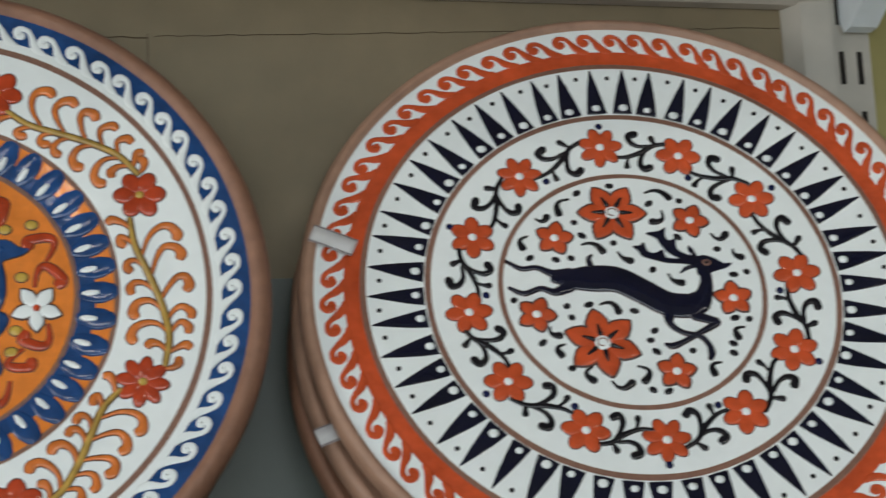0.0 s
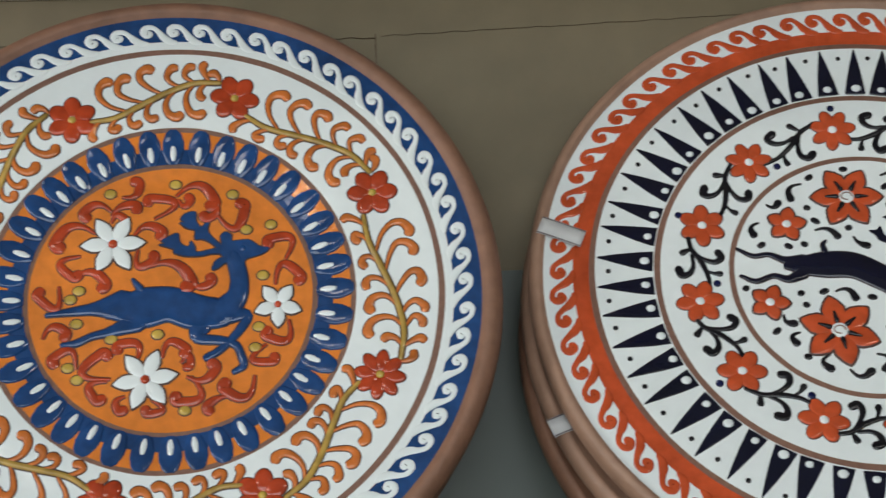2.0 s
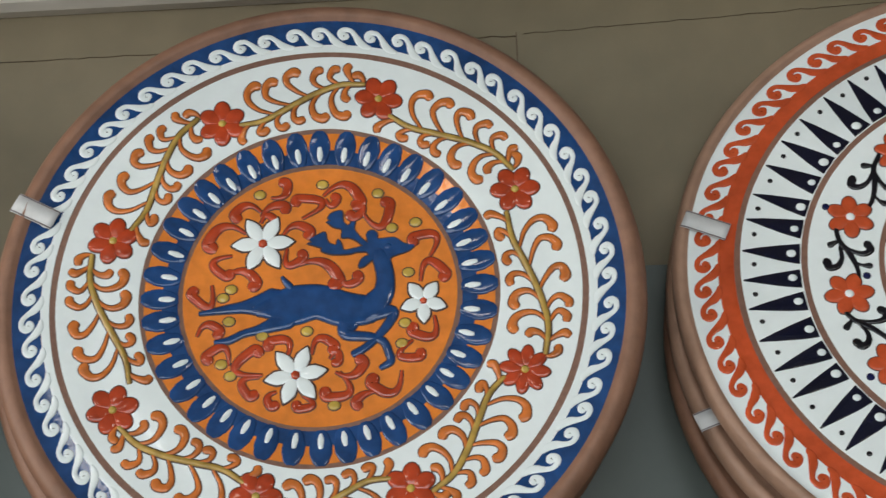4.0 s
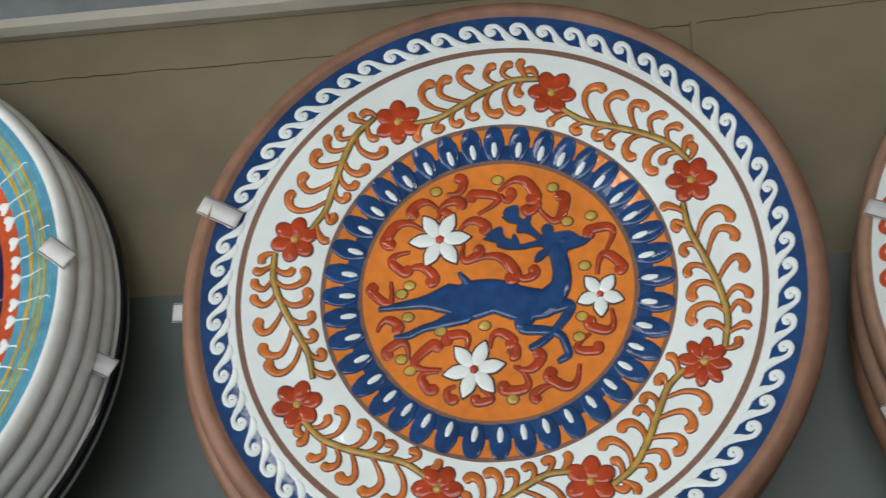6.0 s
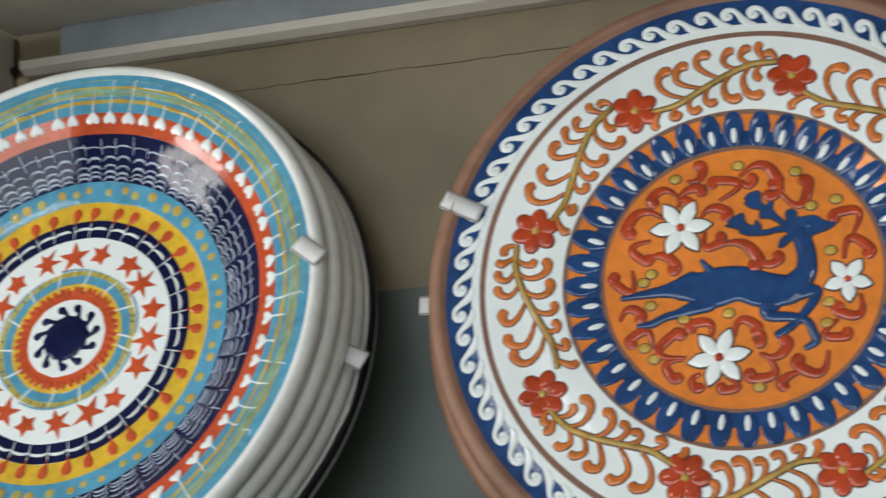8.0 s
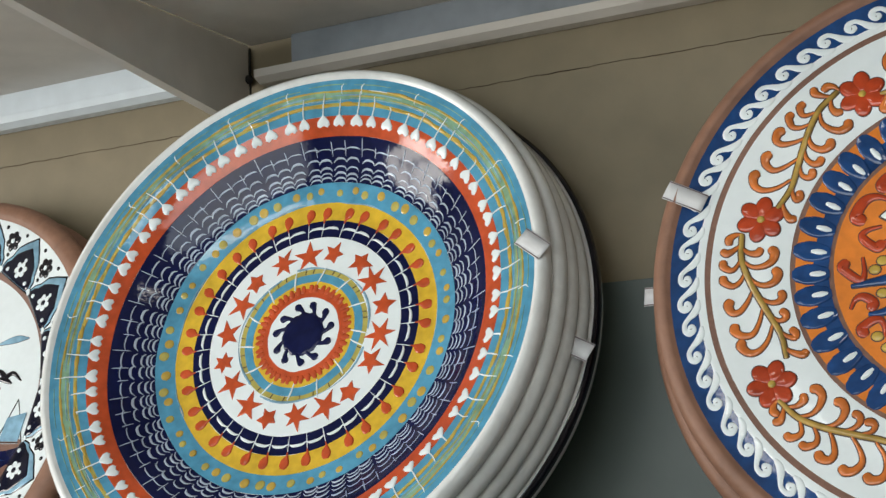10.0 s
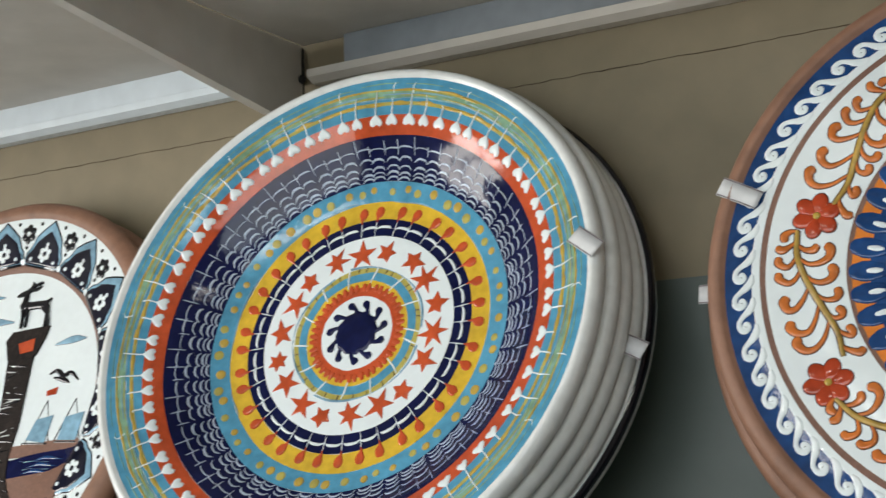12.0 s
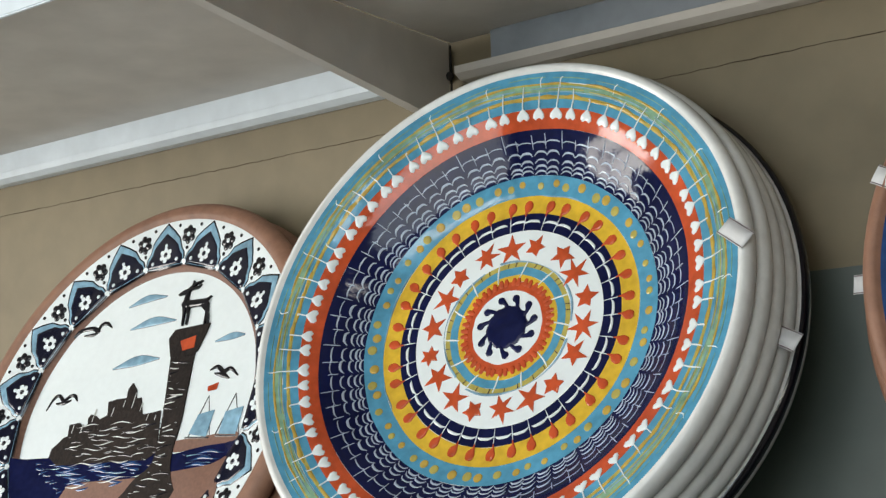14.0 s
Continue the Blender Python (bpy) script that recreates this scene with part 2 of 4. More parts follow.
def scroll(rise, x0, y0, x1, y1, bow, mat, parent, thick):
    """A red scroll in millimetres: a thin root, a bend and a thick head that rolls in."""
    nx, ny = -(y1 - y0), x1 - x0
    turn = -math.copysign(1.0, bow)
    line = []
    for k in range(6):
        t = k / 5
        b = bow * 4 * t * (1 - t)
        line.append((x0 + (x1 - x0) * t + nx * b, y0 + (y1 - y0) * t + ny * b, 0.8 + (thick * 0.88 - 0.8) * math.sin(1.571 * t) ** 1.3))
    way = math.atan2(line[-1][1] - line[-2][1], line[-1][0] - line[-2][0])
    for k in range(2):
        way += turn * 0.75
        x1, y1 = x1 + thick * 0.5 * math.cos(way), y1 + thick * 0.5 * math.sin(way)
        line.append((x1, y1, thick * (0.98 + 0.06 * k)))
    return strokes_part(rise, "red_curl", [line], mat, parent, "", 0.0006, 0.0011, per=4, side=0.95)


def plate_body(parent, rise, r_face, r_out, thick, mat, rim_lift=0.004, name="body"):
    """Face, rolled rim, back and foot of a dish."""
    face = [(r_face * i / 90, rise(r_face * i / 90)) for i in range(91)]
    e = face[-1][1]
    w = r_out - r_face
    rim = [(r_face + w * 0.15, e + rim_lift * 0.8), (r_face + w * 0.4, e + rim_lift), (r_face + w * 0.7, e + rim_lift * 0.6),
           (r_out - w * 0.08, e - 0.002), (r_out, e - 0.006), (r_out - 0.001, e - thick * 0.6), (r_out - 0.006, e - thick)]
    foot = min(e - thick - 0.014, rise(0.0) - 0.009)
    back = [(r_out * 0.90, e - thick - 0.004), (r_out * 0.64, foot + 0.004), (r_out * 0.62, foot - 0.004), (r_out * 0.58, foot - 0.004), (r_out * 0.56, foot), (0.0, foot)]
    return lathe(name, face + rim + back, mat, parent)


def hooks(rel, count, r_base, r_tip, phase=0.0, fat=1.0):
    """A running-dog scroll: each wave swells out of the base ring and curls over into a round head."""
    d = 360 / count
    h = r_tip - r_base
    path = [(-1.02, 0.0, 0.10), (-0.80, 0.06, 0.17), (-0.57, 0.28, 0.18), (-0.40, 0.58, 0.125), (-0.20, 0.82, 0.115), (0.04, 0.84, 0.14), (0.14, 0.67, 0.19), (0.05, 0.50, 0.21), (-0.03, 0.50, 0.19)]
    for i in range(count):
        a = phase + i * d + 0.05 * d * math.sin(i * 4.1)
        j = 1 + 0.05 * math.sin(i * 2.7)
        rel.stroke([(*polar(r_base + y * h * j, a + x * d), w * abs(h) * fat) for x, y, w in path], 0.0009, per=4)


def comma(rise, x0, y0, x1, y1, bulge, mat, parent, thin=0.8, thick=2.7):
    """A brushed comma in millimetres: a thin tail that bends into a round head."""
    nx, ny = -(y1 - y0), x1 - x0
    line = []
    for k in range(5):
        t = k / 4
        bow = bulge * 4 * t * (1 - t)
        line.append((x0 + (x1 - x0) * t + nx * bow, y0 + (y1 - y0) * t + ny * bow, thin + (thick - thin) * t ** 1.3))
    return strokes_part(rise, "black_comma", [line], mat, parent, "", 0, 0.0012, per=4)


def blossom(rise, at_, size, petals, turn, mat, core_mat, parent, name="flower", pointed=0.0, core=0.24, outline=True, lean=1.0, width=1.0):
    """A flower in raised glaze, with its outline and its eye."""
    cx, cy = at_
    loops = []
    for k in range(petals):
        a = turn + 360 * k / petals
        loop = []
        for i in range(14):
            s = 2 * math.pi * i / 14
            along = size * (0.53 + 0.47 * math.cos(s))
            across = size * width * (1.62 / petals) * math.sin(s) * (1.0 - pointed * (0.15 + 0.85 * max(0, math.cos(s)) ** 2))
            x, y = polar(along, a)
            p, q = polar(across, a + 90)
            loop.append((cx + (x + p), cy + (y + q) * lean))
        loops.append(loop)
    edge_loop = []
    b_along, b_across = 0.47 * size, size * width * (1.62 / petals) * (1 - 0.45 * pointed)
    for i in range(12 * petals):
        phi = turn + 30.0 * i / petals
        best = 0.30 * size
        for k in range(petals):
            d = radians((phi - turn - 360 * k / petals + 180) % 360 - 180)
            c, q = math.cos(d), math.sin(d)
            qa = (c / b_along) ** 2 + (q / b_across) ** 2
            qb = -2 * c * 0.53 * size / b_along ** 2
            qc = (0.53 * size / b_along) ** 2 - 1
            disc = qb * qb - 4 * qa * qc
            if disc > 0:
                best = max(best, (-qb + math.sqrt(disc)) / (2 * qa))
        x, y = polar(best + (0.0010 if outline else 0.0), phi)
        edge_loop.append((cx + x, cy + y * lean))
    head = Relief(rise).dome(edge_loop, 0.0005, centre=at_, edge=0.9).done(name, LINE if outline else mat, parent)
    for lp in loops:
        Relief(rise).dome(lp, 0.0017).done("petal", mat, head)
        if pointed and outline:
            px_, py_ = sum(p[0] for p in lp) / len(lp), sum(p[1] for p in lp) / len(lp)
            wide = []
            for x, y in lp:
                q = math.hypot(x - px_, y - py_)
                wide.append((px_ + (x - px_) * (1 + 0.0010 / q), py_ + (y - py_) * (1 + 0.0010 / q)))
            Relief(rise).dome(wide, 0.0009, edge=0.95).done("petal_outline", LINE, head)
    eye = Relief(rise)
    eye.dome([(cx + size * core * c, cy + size * core * s * lean) for c, s in [polar(1, 36 * i) for i in range(10)]], 0.0026)
    eye.done("flower_eye", core_mat, head)
    return head


def strokes_part(rise, name, lines, mat, parent, label="", outline=0.0, lift=0.0011, scale=0.001, per=5, side=0.78):
    rel = Relief(rise)
    for k, line in enumerate(lines):
        rel.stroke([(p[0] * scale, p[1] * scale, p[2] * scale) for p in line], lift + 0.00004 * k, per=per, side=side)
    ob = rel.done(name, mat, parent, label)
    if outline:
        under = Relief(rise)
        for line in lines:
            under.stroke([(p[0] * scale, p[1] * scale, p[2] * scale) for p in line], lift * 0.3, grow=outline, per=per, side=1.0)
        under.done("outline", LINE, ob)
    return ob


def raised(rise, name, loop, mat, parent, lift, grow=0.0):
    """A flat-topped raised shape with a soft outline, in millimetres."""
    line = smooth_line([(x / 1000, y / 1000, 0.0) for x, y in loop + loop[:1]], 3)[:-1]
    k = len(line)
    turn_ = sum(line[i].x * line[(i + 1) % k].y - line[(i + 1) % k].x * line[i].y for i in range(k))
    out = []
    for i, p in enumerate(line):
        d = line[(i + 1) % k] - line[i - 1]
        d = d.normalized() if d.length > 1e-9 else Vector((1, 0, 0))
        side = 1 if turn_ > 0 else -1
        out.append((p.x + d.y * grow * side, p.y - d.x * grow * side))
    rel_ = Relief(rise)
    rel_.slab(out, lift)
    return rel_.done(name, mat, parent)


def price_label(rise, r, degrees, along, across, name_owner, turn=0.0, wrap=0.78):
    """A small paper label stuck over the rim, with two printed lines."""
    ob = new("price_label")
    n = 8
    for nm, w0, w1, lift, mat in (("paper", -1, 1, 0.0, PAPER), ("printed_line", -0.94, -0.84, 0.0003, PAPER_INK), ("printed_line", 0.84, 0.94, 0.0003, PAPER_INK)):
        verts, faces = [], []
        for i in range(n + 1):
            s = i / n - wrap
            for w in (w0, w1):
                rr = s * along
                over = min(0.0, rr)
                z = 0.0040 + lift + rr * 0.12 - (0.0 if rr <= 0 else (rr ** 2) * 14)
                verts.append((rr, w * across / 2, z))
        for i in range(n):
            faces.append((2 * i, 2 * i + 2, 2 * i + 3, 2 * i + 1))
        part_ = link(nm, verts, faces, mat, ob, "", True)
        sol = part_.modifiers.new("paper", "SOLIDIFY")
        sol.thickness, sol.offset = 0.0002, -1
    x, y = polar(r, degrees)
    ob.matrix_world = name_owner.matrix_world @ (Matrix.Translation((x, y, rise(r))) @ Matrix.Rotation(radians(degrees + turn), 4, "Z"))
    return tagged(ob, "small white paper price label stuck over a rim", "price label", "price labels")


# ---- setting ----
WALL = 0.921
XL, XR = -2.2, 2.2
panel = box("wall_north", (XL, WALL, EYE + 0.134), (0.468, WALL + 0.02, EYE + 0.9), PANEL)
tagged(panel, "beige painted back panel of the shop shelving", "wall", kind="structure")
low = box("wall_lower", (XL, WALL - 0.003, EYE - 0.6), (0.468, WALL + 0.02, EYE + 0.1335), LOWER)
tagged(low, "grey-green painted metal back panel below the beige one", "wall", kind="structure")
olive = box("wall_north_right", (0.53, WALL + 0.03, 0.0), (XR, WALL + 0.09, 3.0), OLIVE)
tagged(olive, "olive yellow painted wall beside the shelving", "wall", kind="structure")


def seam(x0, z0, x1, z1, y, seed, fine=1.0):
    """A fine broken joint in the panel, dirty along its edge."""
    verts, faces, rng = [], [], random.Random(seed)
    n = max(8, int(abs(x1 - x0) / 0.008))
    for i in range(n + 1):
        s = i / n
        x, z = x0 + (x1 - x0) * s, z0 + (z1 - z0) * s + rng.uniform(-0.0005, 0.0005)
        w = max(0.00008, 0.0004 * fine * (0.6 + noise.noise((x * 24, seed, 0)) * 1.2))
        verts += [(x, y, EYE + z - w), (x, y - 0.0012, EYE + z), (x, y, EYE + z + w)]
    for i in range(n):
        a = 3 * i
        faces += [(a, a + 3, a + 4, a + 1), (a + 1, a + 4, a + 5, a + 2)]
    return tagged(link("panel_seam", verts, faces, SEAM), "thin dirty crack along the beige panel joint", "seam", kind="structure")


seam(-1.5, 0.2964, -0.69, 0.2964, WALL, 3)
seam(-0.66, 0.2935, 0.02, 0.2935, WALL, 5)
seam(0.025, 0.2945, 0.467, 0.311, WALL, 8, 0.45)
# upright shadow line, laid on as a thin dark strip
shade_line = box("panel_seam", (0.0201, WALL - 0.0006, EYE + 0.272), (0.0210, WALL, EYE + 0.296), SEAM)
tagged(shade_line, "short upright shadow line under the panel joint, laid on as a dark strip", "seam", kind="structure")

# upright with slots
post = new("shelf_upright")
tagged(post, "ivory painted slotted steel shelf upright", "shelf upright", kind="structure")
prism("column", [(0.468, WALL + 0.02), (0.468, WALL - 0.002), (0.476, WALL - 0.016), (0.498, WALL - 0.018), (0.5, WALL - 0.012), (0.53, WALL - 0.012), (0.53, WALL + 0.02)], "z", 0.0, EYE + 0.9, POSTPAINT, post)
for k in range(-10, 12):
    for sx in (0.505, 0.519):
        z = EYE + 0.2665 + k * 0.044
        box("slot", (sx, WALL - 0.0125, z), (sx + 0.0042, WALL - 0.0118, z + 0.024), DARK, post)
hook = new("shelf_hook")
tagged(hook, "white painted shelf bracket hooked into the upright", "bracket")
prism("hook_plate", [(WALL - 0.0125, EYE + 0.36), (WALL - 0.0125, EYE + 0.312), (WALL - 0.018, EYE + 0.303), (WALL - 0.028, EYE + 0.304), (WALL - 0.05, EYE + 0.318), (WALL - 0.30, EYE + 0.335), (WALL - 0.30, EYE + 0.36)], "x", 0.5075, 0.5285, EDGE, hook)

# upper shelf: two trays on either side of the bracket
SOFFIT, FRONT = EYE + 0.358, 0.60


def shelf_tray(x0, x1, lip, label, rail, set_in, lip_mat):
    ob = new("upper_shelf")
    tagged(ob, label, "shelf", "upper shelves")
    box("board", (x0, FRONT, SOFFIT), (x1, WALL - 0.012, SOFFIT + 0.003), SHELFPAINT, ob)
    box("front_edge", (x0, FRONT - 0.004, SOFFIT - 0.012), (x1, FRONT, SOFFIT + 0.03), EDGE, ob, "white front edge", 0.001)
    box("back_edge", (x0 + set_in, WALL - 0.020, lip + 0.010), (x1, WALL - 0.017, SOFFIT), rail, ob, "bluish back rail", 0.0008)
    prism("back_lip", [(WALL - 0.021, lip + 0.0103), (WALL - 0.0205, lip + 0.004), (WALL - 0.013, lip), (WALL - 0.002, lip), (WALL - 0.002, lip + 0.003), (WALL - 0.016, lip + 0.0103)], "x", x0 + set_in * 0.2, x1, lip_mat, ob)
    return ob


shelf_tray(-1.9, -0.674, EYE + 0.327, "grey painted steel upper shelf with a pale back edge", EDGE, 0.0, EDGE)
# right rail and lip take darker colours for the shade under the tray
shelf_tray(-0.6635, 0.50, EYE + 0.324, "grey painted steel upper shelf seen from below", SHADED_RAIL, 0.045, SHELFPAINT)
arm = new("shelf_bracket")
tagged(arm, "grey steel cantilever bracket under the upper shelf", "bracket")
prism("arm", [(WALL - 0.008, SOFFIT + 0.002), (WALL - 0.008, EYE + 0.292), (0.872, EYE + 0.296), (0.62, EYE + 0.330), (0.608, SOFFIT + 0.002)], "x", -0.6735, -0.669, SHELFPAINT, arm)
prism("flange", [(0.872, EYE + 0.2945), (0.62, EYE + 0.3285), (0.62, EYE + 0.3305), (0.872, EYE + 0.2965)], "x", -0.6775, -0.668, SHELFPAINT, arm)
# black hole beside the bracket, its darkness put in as a dark ball
bm = bmesh.new()
bmesh.ops.create_uvsphere(bm, u_segments=12, v_segments=8, radius=0.0038)
me = bpy.data.meshes.new("dark_hole")
bm.to_mesh(me)
bm.free()
me.materials.append(DARK)
dark_hole = new("dark_hole", me)
dark_hole.parent, dark_hole.location = arm, (-0.668, WALL - 0.009, EYE + 0.331)
box("dark_joint", (-0.6688, WALL - 0.0075, EYE + 0.295), (-0.6675, WALL - 0.006, SOFFIT), DARK, arm)

lower = new("lower_shelf")
tagged(lower, "grey painted steel shelf holding the leaning dishes", "shelf")
BASE = EYE - 0.145
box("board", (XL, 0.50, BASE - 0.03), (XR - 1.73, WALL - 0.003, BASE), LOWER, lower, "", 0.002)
box("front_edge", (XL, 0.496, BASE - 0.035), (XR - 1.73, 0.4995, BASE + 0.012), EDGE, lower, "", 0.001)

# the unseen room behind the camera, added to close the place
for nm, lo, hi, mat, lab in (("floor", (XL - 0.2, -2.6, -0.1), (XR + 0.2, 1.1, 0.0), FLOORING, "pale tiled shop floor"),
                             ("ceiling", (XL - 0.2, -2.6, 3.0), (XR + 0.2, 1.1, 3.1), PLASTER, "grey plaster ceiling"),
                             ("wall_west_front", (XL - 0.1, -2.5, 0.0), (XL, -0.64, 3.0), PLASTER, "grey plaster wall beside the side window"),
                             ("wall_west_back", (XL - 0.1, 0.16, 0.0), (XL, 1.01, 3.0), PLASTER, "grey plaster wall beside the side window"),
                             ("wall_west_top", (XL - 0.1, -0.64, 2.07), (XL, 0.16, 3.0), PLASTER, "grey plaster wall over the side window"),
                             ("wall_west_sill", (XL - 0.1, -0.64, 0.0), (XL, 0.16, 1.03), PLASTER, "grey plaster wall under the window"),
                             ("wall_east", (XR, -2.5, 0.0), (XR + 0.1, 1.1, 3.0), PLASTER, "grey plaster wall"),
                             ("wall_back", (XL, WALL + 0.09, 0.0), (XR, WALL + 0.15, 3.0), PLASTER, "grey plaster wall behind the shelving"),
                             ("wall_south_left", (XL, -2.5, 0.0), (-1.90, -2.4, 3.0), PLASTER, "grey plaster wall beside the shop window"),
                             ("wall_south_right", (0.85, -2.5, 0.0), (XR, -2.4, 3.0), PLASTER, "grey plaster wall beside the shop window"),
                             ("wall_south_sill", (-1.90, -2.5, 0.0), (0.85, -2.4, 0.95), PLASTER, "grey plaster wall under the shop window")):
    tagged(box(nm, lo, hi, mat), lab, nm.split("_")[0], kind="structure")
tagged(box("wall_south_top", (-1.90, -2.5, 2.48), (0.85, -2.4, 3.0), PLASTER), "grey plaster wall over the shop window", "wall", kind="structure")
# assumed opening round the front fill, out of view
win = new("window_1")
tagged(win, "unseen shop window with aluminium bars, added for front fill light", "window", kind="structure")
for bx in (-1.90, -1.0, -0.1, 0.80):
    box("window_bar", (bx, -2.48, 0.95), (bx + 0.05, -2.42, 2.48), ALU, win)
box("window_bar", (-1.85, -2.47, 1.95), (0.80, -2.43, 2.0), ALU, win)
win = new("window_2")
tagged(win, "side window with aluminium bars", "window", kind="structure")
for by in (-0.64, -0.26, 0.12):
    box("window_bar", (XL - 0.02, by, 1.03), (XL + 0.055, by + 0.04, 2.07), ALU, win)
for bz in (1.03, 1.60, 2.03):
    box("window_bar", (XL - 0.015, -0.60, bz), (XL + 0.05, 0.12, bz + 0.04), ALU, win)
# housings for the added overhead fills, never in view
for lx, ly in FILL_LAMPS:
    lamp = new("added_ceiling_light")
    lamp.location = (lx, ly, 2.95)
    tagged(lamp, "unseen white ceiling light with a glowing diffuser, added for fill", "lamp", "ceiling lights")
    box("housing", (-0.62, -0.16, 0.0), (0.62, 0.16, 0.05), EDGE, lamp, "", 0.004)
    box("diffuser", (-0.58, -0.12, -0.008), (0.58, 0.12, 0.0), LAMPGLOW, lamp)

# ---- dish with the blue deer ----
rise_d = steps((0, -0.007), (0.07, -0.0065), (0.127, 0.0), (0.165, 0.004), (0.181, 0.0055))
deer_at, deer_face = (-0.1049, 0.8208, 0.1141), (0.0138, -0.9728, 0.2312)
deer = stand("deer_plate", deer_at, deer_face, "terracotta dish glazed orange, blue and white with a leaping blue deer", "plate", "leaning dishes")
plate_body(deer, rise_d, 0.1785, 0.1915, 0.016, CLAY)
for nm, r0, r1, mat, lift in (("orange_ground", 0.0, 0.0812, G_ORANGE, 0.0005), ("clay_ring", 0.0812, 0.0838, CLAYRING, 0.0002), ("blue_ring", 0.0838, 0.0928, G_BLUE, 0.0006), ("orange_ring", 0.0928, 0.1035, G_ORANGE, 0.0004),
                              ("clay_ring", 0.1035, 0.1064, CLAYRING, 0.0002), ("white_ring", 0.1064, 0.1538, G_WHITE, 0.0006), ("clay_ring", 0.1538, 0.1575, CLAYRING, 0.0002),
                              ("white_ring", 0.1575, 0.1625, G_WHITE, 0.0006), ("blue_ring", 0.1625, 0.1787, G_BLUE, 0.0005)):
    Relief(rise_d).band(r0, r1, lift, wobble=0.0004).done(nm, mat, deer)
rel = Relief(rise_d)
hooks(rel, 64, 0.1620, 0.1745, phase=89.7, fat=1.08)
rel.done("wave_scroll", G_WHITE, deer, "white running wave scroll")
for i in range(40):
    a = 89.8 + 9 * i + 0.6 * math.sin(i * 5.1)
    rel = Relief(rise_d)
    rel.stroke([(*polar(0.0885, a), 0.0056), (*polar(0.0925, a), 0.0068), (*polar(0.0975, a), 0.0067), (*polar(0.0995, a), 0.0060)], 0.0011, per=3, side=0.85)
    leaf = rel.done("blue_petal", G_BLUE, deer)
    rel = Relief(rise_d)
    rel.stroke([(*polar(0.0865, a), 0.0013), (*polar(0.0895, a), 0.0021), (*polar(0.0935, a), 0.0016)], 0.0017, per=3)
    rel.done("white_drop", G_WHITE, leaf)
BODY = [[(-34.9, -8.3, 4.8), (-24.7, -7.0, 9.7), (-16.3, -6.7, 12.8), (-1.1, -5.0, 11.2), (13.9, -10.3, 11.2), (27.3, -11.5, 9.3)],
        [(30.7, -9.9, 8.8), (37.4, -1.4, 6.4), (38.9, 7.5, 5.4), (37.8, 15.5, 5.2), (35.9, 22.2, 5.0)],
        [(-18.0, 5.3, 2.1), (-20.7, 8.7, 1.4), (-22.4, 11.3, 0.7)]]
DEER_LEGS = [[(-28.1, -5.0, 8.3), (-43.3, -6.4, 3.4), (-55.2, -7.6, 2.1), (-70.4, -9.4, 0.9)],
         [(-19.7, -15.1, 5.2), (-34.8, -20.7, 2.4), (-44.9, -23.1, 1.7), (-53.2, -26.9, 1.7), (-60.9, -27.6, 0.9)],
         [(32.3, -12.9, 4.5), (43.0, -13.1, 2.4), (40.8, -19.4, 2.1), (34.0, -27.8, 1.7), (26.8, -34.4, 1.7), (20.1, -38.2, 1.7)],
         [(16.2, -19.1, 5.5), (15.4, -26.1, 2.8), (28.6, -28.2, 2.1), (36.8, -31.4, 1.7), (40.0, -38.6, 1.7), (40.8, -43.8, 1.7), (35.4, -47.3, 1.0)]]
deer_figure = strokes_part(rise_d, "deer_figure", BODY, G_BLUE, deer, "leaping cobalt blue deer", 0.0008, 0.0014, side=1.0)
for line in DEER_LEGS:
    strokes_part(rise_d, "leg", [[(x, y, w * 1.2 + 0.2) for x, y, w in line]], G_BLUE, deer_figure, "", 0.0007, 0.0013, side=1.0)
for nm, loop in (("antler", [(4.8, 43.2), (7.6, 43.4), (5.6, 45.4), (8, 48.6), (13.9, 49.7), (14.4, 43.7), (16.4, 40.6), (18.1, 40.1), (19.9, 42.2), (21.9, 42.4), (21.1, 38), (23.1, 34.2), (27.4, 29.5), (30.7, 27.1), (28.6, 24.6), (23, 29.8), (17.9, 32.3), (13.8, 32.6), (14, 37.8), (8.9, 39.6)]),
                 ("antler", [(-7.1, 29.6), (-4, 30.1), (-5.3, 32.4), (-0.8, 34.7), (3.7, 36.3), (4.6, 31.8), (6.3, 29.1), (10.3, 27.7), (11.4, 31.3), (13.7, 27.5), (15, 24.1), (22.8, 25.4), (30, 26.7), (31.2, 23), (22.8, 22.8), (17.7, 21.7), (9.2, 21.9), (4.8, 22.9), (1.4, 24.6), (1.8, 26.4), (-3.3, 28.3)]),
                 ("head", [(27.9, 23.6), (29.4, 28.6), (28.8, 33.8), (31.6, 36.2), (35, 34.1), (35.5, 30.4), (45, 30.8), (51.5, 26.4), (57.2, 25.6), (53, 21.9), (46.3, 19.8), (42.5, 17.5), (41.5, 8.2), (35.5, 8.6), (33.7, 15.2)]),
                 ("ear", [(31.8, 21.1), (26, 18.3), (23.8, 13), (26.9, 13.5), (30.3, 16.2), (33.8, 18.8)])):
    loop = [(x - 0.6, y + 2.7) for x, y in loop]
    raised(rise_d, nm, loop, G_BLUE, deer_figure, 0.0013)
    raised(rise_d, "outline", loop, LINE, deer, 0.0005, 0.0008)
Relief(rise_d).dome([(0.0408 + 0.0026 * c, 0.0282 + 0.0022 * q) for c, q in [polar(1, 36 * i) for i in range(10)]], 0.0019).done("eye", G_BLUE, deer_figure)
